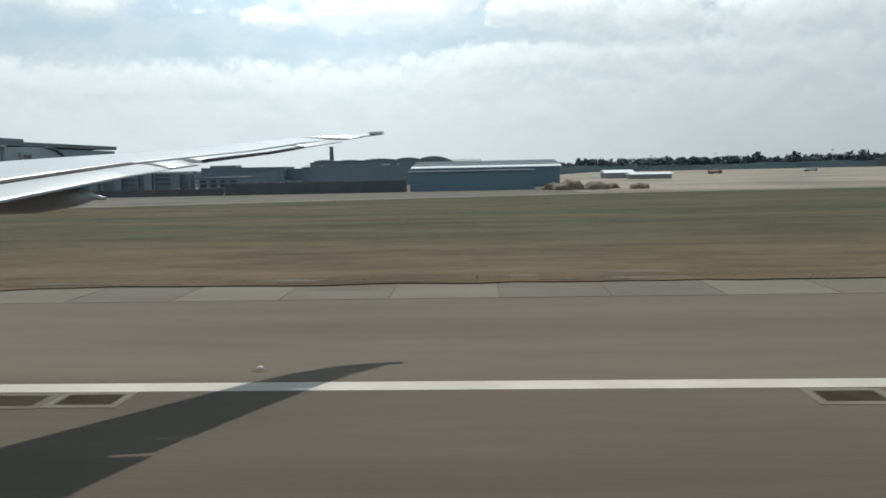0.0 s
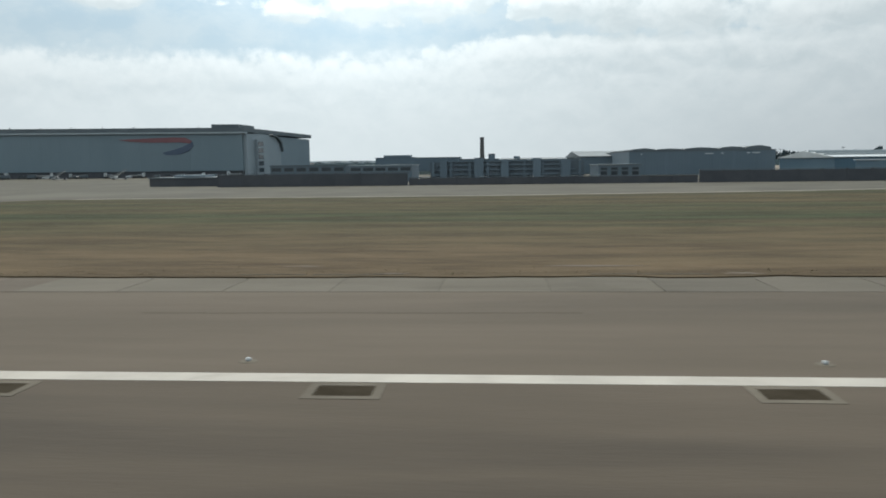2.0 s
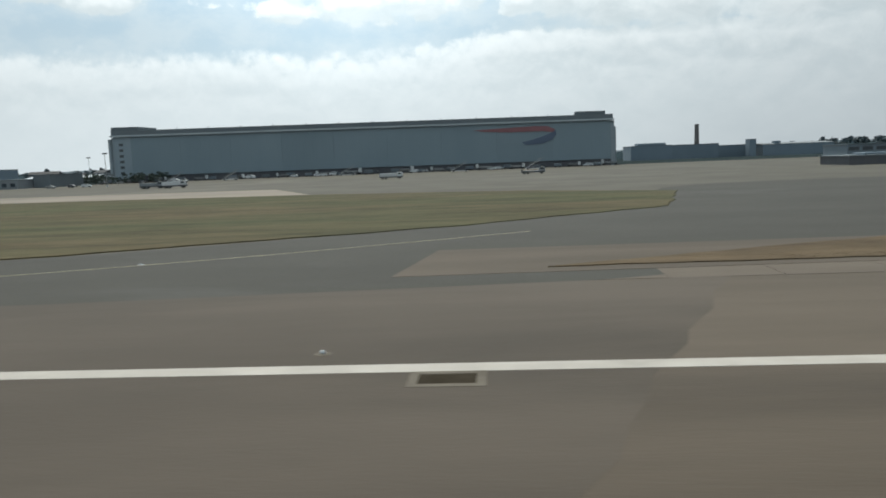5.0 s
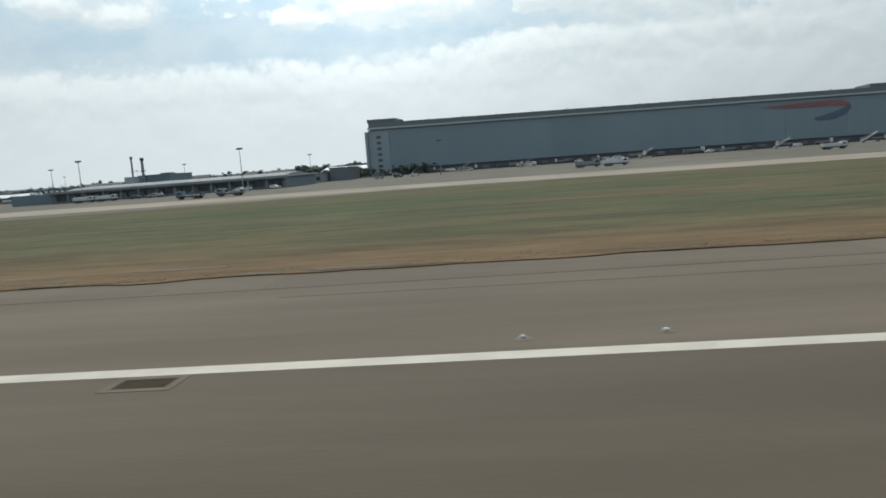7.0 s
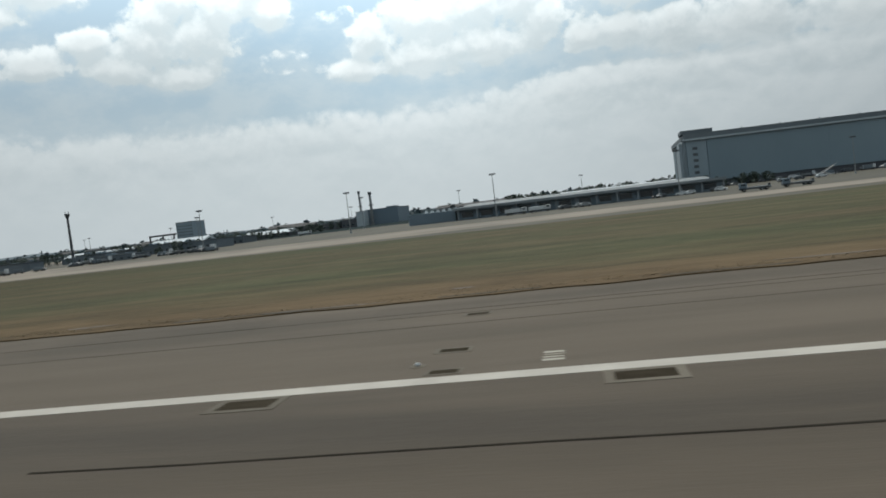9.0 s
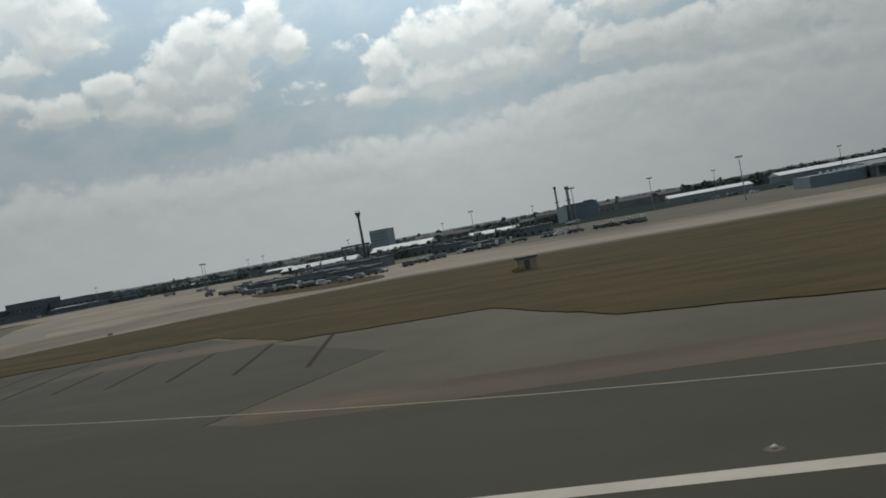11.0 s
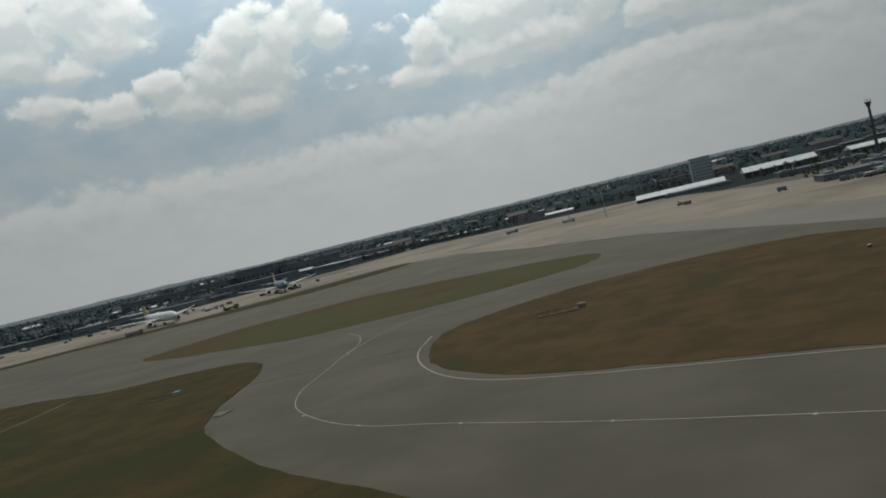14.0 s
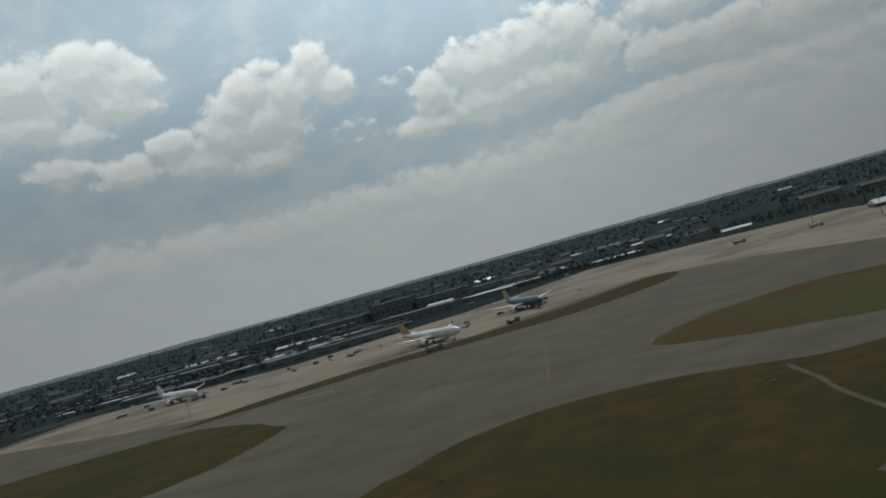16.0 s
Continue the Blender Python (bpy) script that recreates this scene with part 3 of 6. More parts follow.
GRASS["ribbon"] = ([(-440.4, 109.5), (-432.4, 97), (-425, 92.5), (-420.4, 89.8), (-416.4, 90), (-414, 93.5), (-417.8, 103.5), (-423, 105.5), (-429.6, 109.8), (-435.7, 112)], "grass")
SHARP = ("east", "middle")
lawns = {}
for i, (key, (pts, mat)) in enumerate(GRASS.items()):
    if key[0] == "_":
        whole("asphalt_patch", sheet(rounded(pts, 3), 0.002, 0.02), M["worn_concrete"], "darker worn patch in the concrete apron", "patch", kind="structure")
        continue
    pts = pts if key in SHARP else rounded(pts, 3)
    lawns[key] = whole("grass", sheet(list(pts), -0.04, 0.022 if key in ("island", "wedge", "corner", "verge") else 0.045, 0.12 if key == "west" else 0.35, i), M[mat],
                       "dry summer grass, brown at the edges and greener inside" if "dark" not in mat and "brown" not in mat else "brown sun-dried airfield grass",
                       "grass", "airfield grass", "structure")


def tufts(n, place, h, seed, parent):
    """Loose blades of grass standing along an edge."""
    rg = random.Random(seed)
    V, F = [], []
    for i in range(n):
        x, y = place(rg)
        a = rg.uniform(0, 6.28)
        w, t = rg.uniform(.03, .07), h * rg.uniform(.5, 1.3)
        k = len(V)
        V += [(x - w * math.cos(a), y - w * math.sin(a), .03), (x + w * math.cos(a), y + w * math.sin(a), .03),
              (x + rg.uniform(-.08, .08), y + rg.uniform(-.08, .08), .03 + t)]
        F.append((k, k + 1, k + 2))
    me = bpy.data.meshes.new("grass_tufts")
    me.from_pydata(V, [], F)
    me.materials.append(M["blade"])
    ob = new("grass_tufts", me)
    ob.parent = parent
    return tagged(ob, "straw-coloured blades along the paved edge", kind="stuff")


tufts(14000, lambda r: ((lambda x: (x, 20.25 + abs(r.gauss(0, .55)) + noise.noise(Vector((x * .35, 7, 0))) * .2))(r.uniform(-160, 24))), .028, 5, lawns["east"])
tufts(14000, lambda r: ((lambda x: (x, 20.35 + abs(r.gauss(0, .55)) + max(0, -322 - x) * .05))(r.uniform(-345, -206))), .028, 6, lawns["middle"])


rge = random.Random(31)
for x0, x1, n in ((20, -158, 30), (-210, -340, 24)):
    for i in range(n):
        x, y = rge.uniform(x1, x0), 20.35 + rge.random() ** 1.6 * 2.4
        L, w = rge.uniform(.5, 2.2), rge.uniform(.08, .26)
        ring = [(x + L * math.cos(a) * rge.uniform(.45, 1.15), y + w * math.sin(a) * rge.uniform(.6, 1.2)) for a in [j * .5236 for j in range(12)]]
        whole("bare_patch", sheet(rounded(ring, 2), 0.0, 0.05), M["bare"], "bare trodden earth in the dry verge", "earth", "bare patches", "structure")
# dark ribbons paint the shade that the turf throws along its edge
for x0, x1, n in ((22, -160, 26), (-208, -342, 22)):
    for i in range(n):
        x = x0 + (x1 - x0) * (i + rge.random()) / n
        L = rge.uniform(1.5, 4.5)
        whole("edge_rut", ribbon(bmesh.new(), [(x + L * u / 6, 20.32 + .10 * noise.noise(Vector((x + L * u / 6, 2, 0))) + max(0, -322 - x) * .05) for u in range(7)], rge.uniform(.06, .16), 0.0, 0.052), M["edge_shade_joint"],
              "painted shade where the turf meets the paving", "earth", "edge ruts", "structure")


# ---- painted lines and fittings on the runway ----
EDGE_Y = 10.43
line = bmesh.new()
ribbon(line, [(x, EDGE_Y) for x in range(60, -405, -6)] + [(-404.5, EDGE_Y)], 0.42, 0.009, 0.0125)
whole("runway_edge_line", line, M["white_line"], "continuous white runway edge line, slightly worn", "road marking", kind="structure")
for pts, w in (([(-166, 30), (-175, 24.6), (-182.5, 21), (-189, 18), (-196, 15.1), (-203.2, 12.7), (-209, 10.75), (-214, 9.1), (-219, 7.5), (-223, 6.3), (-231, 4.6), (-245, 2.5)], 0.066),
               ([(-466, 66), (-455, 54), (-445, 42.6), (-435.1, 29.3), (-430, 22), (-425.1, 15.7), (-421.5, 10.9), (-415, 5)], 0.06),
               ([(-437, 32), (-434.6, 28.4), (-433.2, 25.6), (-432, 22.5), (-431.5, 19.4), (-431.3, 16.6), (-431.5, 13.9), (-433, 8)], 0.05),
               ([(-421.2, 29.5), (-415, 26.4), (-408.5, 23.5), (-401, 20.8), (-388, 17), (-372, 14)], 0.048),
               ([(-517, 74), (-519.6, 68), (-520.7, 63), (-520.9, 57.9), (-520.7, 53.1), (-519.9, 48.3), (-519, 42), (-516.8, 36.5), (-513, 32), (-509, 29), (-504, 27), (-496, 23.4), (-487, 20), (-472, 14.4), (-455, 9)], 0.062),
               ):
    whole("taxi_line", ribbon(bmesh.new(), curve_through(pts, 5), w, 0.013, 0.0165), M["pale_line" if pts[0][0] < -500 else "yellow_line"], "thin yellow taxiway guide line on asphalt", "road marking", "taxi lines", "structure")
whole("taxi_line", ribbon(bmesh.new(), curve_through([(-520.8, 53.5), (-521.2, 57.5), (-522.2, 61.2), (-524, 65.2), (-527, 69)], 5), .062, 0.013, 0.0163), M["pale_line"],
      "thin pale taxiway guide line forking on asphalt", "road marking", "taxi lines", "structure")
stud = thing("taxiway_light", label="tiny flush taxiway guide light in a steel ring", category="lamp", group="taxiway lights")
part("ring", tube(bmesh.new(), (0, 0, 0), (0, 0, .012), .10, .085, 12), M["metal"], stud)
part("lens", tube(bmesh.new(), (0, 0, .012), (0, 0, .03), .055, .04, 10), M["fascia"], stud, "pale glass lens")
STUDS = ((-192.8, 16.3), (-188.05, 18.3), (-183.3, 20.6), (-178.4, 23.0), (-197.6, 14.55), (-202.4, 12.95), (-207.2, 11.3), (-212, 9.75), (-217, 8.1), (-425, 15.6), (-423.1, 13.0), (-427, 18.2),
         (-430.1, 22.4), (-431.6, 20.1), (-431.35, 17.3), (-433.0, 25.4), (-434.0, 27.8), (-421.2, 10.5), (-520.75, 54.6), (-514.9, 33.7), (-509.5, 29.3), (-503.2, 26.6), (-496, 23.4), (-489, 20.7))
stud.matrix_basis = pose(*STUDS[0], 0.0135)
for x, y in STUDS[1:]:
    copy_thing(stud, pose(x, y, 0.0135))
dash = bmesh.new()
for i in range(9):
    u = i / 9
    box(dash, -527 + 18 * u, -525.7 + 18 * u, 48.55 + 2.6 * u, 48.7 + 2.6 * u, 0.013, 0.0165)
ribbon(dash, [(-527, 48.25), (-520, 49.3), (-508, 51.1)], .06, 0.013, 0.0162)
whole("holding_line", dash, M["collar"], "faded dashed holding line across a taxiway", "road marking", kind="structure")
edge = bmesh.new()
ribbon(edge, [(-441.0, 16.25), (-441.5, 15.15)] + curve_through([(-442.4, 14.85), (-445, 14.7), (-447.3, 14.75), (-452, 15.8), (-460, 18.8), (-470, 22.3), (-485, 27.8), (-499, 32.4), (-505, 35.7), (-509.2, 41), (-512, 47.8), (-513, 55)], 4), 0.09, 0.013, 0.0165)
ribbon(edge, [(-440.8, 16.05), (-441.35, 14.9)] + curve_through([(-442.4, 14.57), (-445, 14.42), (-447.3, 14.47), (-452, 15.42), (-458, 17.6)], 4), 0.07, 0.013, 0.0165)
box(edge, -441.05, -440.75, 16.1, 16.2, 0.013, 0.0165)
whole("island_edge_line", edge, M["pale_line"], "pale edge line round a grass island", "road marking", kind="structure")

# drainage pits beside the edge line: concrete collar round a dark cover
PIT_X = (4.7, -5.3, -6.35, -12.4, -17.1, -27.5, -38.2, -48.9, -59.9, -65.7, -70.6, -81.9, -92.6, -98.2, -103.5, -114, -124.6, -135.4, -146, -157, -168, -179,
         -191.1, -212.6, -229.0, -234.0, -244.8, -255.0, -265.6, -276.3, -286.8, -297.3, -307.4, -312.6, -318.0, -328.5, -339, -349.6, -360, -370.6, -381, -391.5, -402)
pit = thing("drain_pit", label="sunken dark pit cover in a pale concrete collar", category="drain cover", group="drain pits")
collar = bmesh.new()
for a in ((-.52, .52, -.36, -.23), (-.52, .52, .23, .36), (-.52, -.39, -.23, .23), (.39, .52, -.23, .23)):
    box(collar, *a, 0.0, 0.007)
part("collar", collar, M["collar"], pit, "pale concrete collar")
part("cover", boxed(-.39, .39, -.23, .23, 0.0, 0.003), M["pit"], pit, "rusty dark cover")
pit.matrix_basis = pose(PIT_X[0], 9.82, 0.008)
for x in PIT_X[1:]:
    copy_thing(pit, pose(x, 9.82 + 0.04 * math.sin(x), 0.008))
patch = thing("concrete_patch", label="square pale concrete repair beside the edge line", category="patch", group="concrete patches")
part("slab", boxed(-.5, .5, -.33, .33, 0.0, 0.006), M["slab"], patch)
patch.matrix_basis = pose(-201.7, 9.85, 0.008)
for x, y in ((-223.5, 9.85), (-226.6, 9.8)):
    copy_thing(patch, pose(x, y, 0.008) @ Matrix.Scale(0.8 if y > 10 else 1.0, 4))

for x, y, k in ((-315.6, 16.7, .62), (-315.5, 12.6, .62), (-315.4, 10.95, .55), (-101.9, 16.6, .6), (-94.5, 16.7, .6), (-440.85, 16.9, .5)):
    copy_thing(pit, pose(x, y, 0.012) @ Matrix.Scale(k, 4))

# low edge lights between line and shoulder
lamp = thing("runway_edge_light", label="small raised runway edge light on a pale base", category="lamp", group="runway edge lights")
part("base", tube(bmesh.new(), (0, 0, 0), (0, 0, .012), .15, .13, 14), M["collar"], lamp, "worn pale concrete base")
part("stem", tube(bmesh.new(), (0, 0, .012), (0, 0, .035), .04, .035, 10), M["metal"], lamp)
part("lens", tube(bmesh.new(), (0, 0, .035), (0, 0, .06), .045, .028, 12), M["van_white"], lamp, "pale glass lens")
lamp.matrix_basis = pose(-3.4, 11.35, 0.008)
for x in (-14.6, -29.8, -36.0, -58.9, -67.5, -80.9, -95.8, -103.0, -125, -147, -170, -187.5, -208, -237.5, -239.6, -259.6, -279.5, -300.6, -315.9, -338, -360, -384, -402):
    copy_thing(lamp, pose(x, 11.4 + .1 * math.sin(x * 3), 0.008))

# distance figures sprayed on the asphalt, too small to read: plain bars
for cx in (-99.4, -313.8):
    mark = bmesh.new()
    for k, (a, b) in enumerate(((0, .17), (.22, .34), (.42, .5), (.56, .72))):
        box(mark, cx - .16, cx + .16, 11.15 + a, 11.15 + b - .04, 0.009, 0.0125)
    whole("distance_figures", mark, M["pale_line"], "small white painted figures on the asphalt", "road marking", "distance figures", "structure")

for pts, w in (([(-181.4, 9.1), (-184.8, 9.2)], .07), ([(-257.6, 9.1), (-260, 9.12)], .06), ([(-291, 7.3), (-305.5, 7.32)], .06), ([(-308, 7.34), (-319.5, 7.4)], .06),
               ([(-190, 8.6), (-196.5, 8.7)], .05), ([(-206, 9.15), (-207.6, 9.13)], .05), ([(-62, 15.2), (-71, 15.1)], .03), ([(-32.8, 20), (-32.5, 17)], .03),
               ([(-33.2, 20), (-32.4, 17.6)], .03), ([(-81.2, 19.6), (-80.8, 17.8)], .06), ([(-17.8, 20), (-16.9, 16.4)], .03),
               ([(-258, 13), (-300, 13.2)], .05), ([(-262, 15.4), (-330, 15.6)], .05), ([(-270, 17.2), (-318, 17.1)], .05), ([(-200, 16), (-245, 16.4)], .04)):
    whole("crack_seal", ribbon(bmesh.new(), [(pts[0][0] + (pts[1][0] - pts[0][0]) * i / 6, pts[0][1] + (pts[1][1] - pts[0][1]) * i / 6 + .02 * math.sin(i * 2.3)) for i in range(7)], w, 0.0085, 0.0115),
          M["tar" if abs(pts[0][0] - pts[1][0]) < 20 and pts[0][1] < 12 else "strip_asphalt"], "dark tar seal along a joint in the asphalt", "crack seal", "crack seals", "structure")
for pts, mat in (([(-202, 20), (-201.4, 13.9)], "strip_worn"), ([(-201.4, 13.9), (-201.18, 11.1)], "strip_faint"),
                 ([(-201.18, 11.1), (-201.1, 10), (-201.05, 8)], "strip_worn"), ([(-201.05, 8), (-201, 6), (-200.8, -4)], "strip_asphalt")):
    whole("asphalt_strip", ribbon(bmesh.new(), pts, 0.43, 0.0086, 0.0118), M[mat],
          "dark strip of newer asphalt across the runway", "patch", "asphalt strip lengths", "structure")
for k, (x0, x1, y0, y1) in enumerate(((-170, -150, 19, 25), (-416, -400, 36.5, 41))):
    whole("concrete_pad", sheet([(x0, y0), (x1, y0 + .8), (x1 + 1.5, y1), (x0 + .8, y1 - .5)], 0.001, 0.017), M["asphalt"], "pale concrete pad set in the asphalt", "patch", "concrete pads", "structure")
for k in range(8):
    x = -423 + k * 3.6
    whole("shoulder_joint", ribbon(bmesh.new(), [(x, 33 - k * .9), (x - 3.4, 44 - k * .6)], .22, 0.0118, 0.015), M["strip_asphalt"], "dark joint across the paved shoulder", "crack seal", "shoulder joints", "structure")
for x, y, w, d, a in ((-429.4, 12.6, .84, .55, -17), (-429.8, 15.95, .58, .7, -15), (-430.9, 20.0, .7, .8, -30), (-428.5, 19.7, .9, .5, -40), (-425.3, 15.35, .95, .5, -35), (-432.1, 24.2, .9, .8, -45),
                      (-433.2, 25.9, .8, .6, -45), (-430.6, 24.6, .7, .5, -45), (-422, 16.2, .3, .2, -20), (-423.5, 16.5, .22, .16, -20), (-421, 14.3, .24, .18, -20), (-418.4, 12.4, .24, .18, -20), (-425.9, 18.6, .2, .16, -20), (-425, 13.1, .22, .16, -20)):
    c, e = math.cos(radians(a)), math.sin(radians(a))
    ring = [(x + u * w * c - v * d * e, y + u * w * e + v * d * c) for u, v in ((-.5, -.46), (.04, -.52), (.5, -.44), (.46, .1), (.5, .5), (-.1, .46), (-.47, .5), (-.52, 0))]
    whole("concrete_patch", sheet(ring, 0.009, 0.0142), M["collar"], "small pale repair in dark asphalt", "patch", "taxiway repairs", "structure")
whole("paved_shoulder", sheet([(-441.8, 53.6), (-436, 47.5), (-431, 42.1), (-422.1, 29.6), (-424, 27.6), (-429, 35.4), (-436, 45.5)], 0.002, 0.0152), M["taxiway"],
      "tan worn shoulder between dark asphalt and grass", "pavement", kind="structure")
for pts, w, mt in (([(-555.2, 59.5), (-554.9, 57.4), (-553.8, 52), (-553.3, 47.2), (-551.4, 39.1), (-549.7, 33.5)], .55, "track"), ([(-549.4, 32.9), (-550.7, 32.7), (-552.9, 32.2), (-553.5, 30.8), (-555, 29)], .6, "track")):
    whole("worn_track", ribbon(bmesh.new(), curve_through(pts, 4), w, 0.02, 0.052), M[mt], "narrow worn track across the grass", "path", "worn tracks", "structure")
cab = thing("cable_box", -549.2, 32.1, 0.045, 20, "small dark cable box in the grass", "box", "cable boxes")
part("body", boxed(-.16, .16, -.12, .12, 0, .22, bevel=.02), M["dark_metal"], cab)
part("lid", boxed(-.18, .18, -.14, .14, .22, .25), M["fascia"], cab)
for x, y in ((-478.4, 56.2), (-475.7, 54.8), (-479.8, 42.4)):
    copy_thing(cab, pose(x, y, 0.022, 0, 0, 15) @ Matrix.Scale(.85, 4))
whole("concrete_patch", sheet([(-524.2, 39.1), (-523.1, 39.3), (-523.2, 37.9), (-524, 38)], 0.02, 0.052), M["slab"], "small pale repair at the grass edge", "patch", "taxiway repairs", "structure")
strip = thing("paved_strip", label="two rows of pale jointed concrete slabs beside a grass island", category="pavement", kind="structure")
d = Vector((-.62, .785, 0))
turn = math.degrees(math.atan2(d.y, d.x))
for cx, cy, wid, n in ((-440.75, 21.75, .95, 7),):
    slab = part("slab", boxed(.04, 2.52, -wid / 2, wid / 2, -.01, .008), M["pale_slab"], strip)
    for k in range(n):
        m = pose(cx + d.x * 2.56 * k, cy + d.y * 2.56 * k, 0.012, 0, 0, turn)
        if k:
            again(slab, m)
        else:
            slab.matrix_basis = m
part("band", boxed(0, 40, -.42, .42, -.01, .006), M["shoulder"], strip, "plain tan paved band").matrix_basis = pose(-441.95, 21.6, 0.012, 0, 0, turn)
part("slab", sheet([(-440.4, 20.5), (-441.5, 21.7), (-442.4, 21.4), (-442.0, 20.3), (-441.5, 18.8), (-440.5, 19.7)], 0.002, 0.019), M["pale_slab"], strip)
whole("shoulder_joint", ribbon(bmesh.new(), [(-440.9, 20.9), (-442.3, 22.9), (-445.4, 27.0), (-449.6, 32.3)], .16, 0.0118, 0.0155), M["edge_shade_joint"], "dark joint across the paved shoulder", "crack seal", "shoulder joints", "structure")
whole("worn_concrete", sheet(rounded([(-456.2, 66.5), (-457.6, 58.9), (-461.8, 57.2), (-466, 63), (-478, 83), (-495, 117), (-512, 150), (-503, 150), (-484, 116), (-468, 88)], 3), 0.002, 0.0165), M["worn_concrete"],
      "greyer worn lane across the concrete apron", "patch", kind="structure")
whole("concrete_repair", sheet([(-450.1, 40.1), (-449.9, 41.5), (-447.9, 39.8), (-447.8, 38.6)], 0.002, 0.0165), M["slab"], "pale square repair in the apron", "patch", kind="structure")
for pts, w in (([(-586, 110.8), (-583, 92.2), (-580.6, 77.2)], .35), ([(-605, 104.5), (-604, 109), (-598.4, 107.9)], .7), ([(-604.6, 105), (-601, 104), (-598.6, 107.6)], .5), ([(-568.2, 93), (-566.3, 90), (-567, 86.6)], 1.1)):
    whole("worn_marking", ribbon(bmesh.new(), pts, w, 0.014, 0.0182), M["collar"], "faded pale marking on the taxiway", "road marking", "worn markings", "structure")
for x, y, w in ((-640, 122, 9),):
    whole("worn_marking", ribbon(bmesh.new(), [(x, y), (x + w * .5, y - 1.4), (x + w, y - .4)], 1.1, 0.014, 0.018), M["slab"], "faded pale marking on the taxiway", "road marking", "worn markings", "structure")


# ---- buildings ----
def windows(parent, xs, z0, z1, w, y, depth=0.06):
    """A row of panes set in a front wall that faces -y; each with its own frame."""
    pane = fr = None
    for x in xs:
        if pane is None:
            b = bmesh.new()
            t = min(0.08, w * .12)
            for a in ((-w / 2 - t, w / 2 + t, z0 - t, z0), (-w / 2 - t, w / 2 + t, z1, z1 + t), (-w / 2 - t, -w / 2, z0, z1), (w / 2, w / 2 + t, z0, z1)):
                box(b, a[0], a[1], -depth, 0.0, a[2], a[3])
            fr = part("window", b, M["roof_dark"], parent)
            fr.matrix_basis = pose(x, y, 0)
            pane = part("pane", boxed(-w / 2, w / 2, -depth * .4, 0.0, z0, z1), M["window_dark"], fr, "dark glass")
        else:
            made = again(fr, pose(x, y, 0))
            o = new("pane", pane.data)
            o.parent = made
            o["label"] = "dark glass"


def block(name, x0, x1, y0, y1, h, wall, roof, label, category="building", lip=0.15, band=None, rows=(), pitch=0.0, group="", rz=0.0, extras=()):
    """A building over its rectangle: walls, an overhanging roof, an optional darker lower band, rows of windows, roof boxes."""
    cx, cy = (x0 + x1) / 2, y0
    w, d = x1 - x0, y1 - y0
    b = thing(name, cx, cy, 0, rz, label, category, group)
    base = 0.0
    if band:
        bh, bm_ = band
        part("plinth_wall", boxed(-w / 2 - .04, w / 2 + .04, -.04, d, -.05, bh), bm_, b)
        base = bh
    part("wall", boxed(-w / 2, w / 2, 0, d, base - .05 if not band else base, h), wall, b)
    if pitch:
        r = bmesh.new()
        loft(r, [[(x, -lip, h), (x, -lip, h + .12), (x, d / 2, h + pitch), (x, d + lip, h + .12), (x, d + lip, h)] for x in (-w / 2 - lip, w / 2 + lip)])
        part("roof", r, roof, b)
    else:
        part("roof", boxed(-w / 2 - lip, w / 2 + lip, -lip, d + lip, h, h + .18), roof, b)
    for (n, z0, z1, ww) in rows:
        windows(b, [-w / 2 + w * (i + .5) / n for i in range(n)], z0, z1, ww, 0.0)
    for (ex0, ex1, ey0, ey1, ez) in extras:
        part("roof_plant", boxed(ex0 - cx, ex1 - cx, ey0 - cy, ey1 - cy, h + .18, ez, bevel=.05), M["steel_blue"], b)
    return b


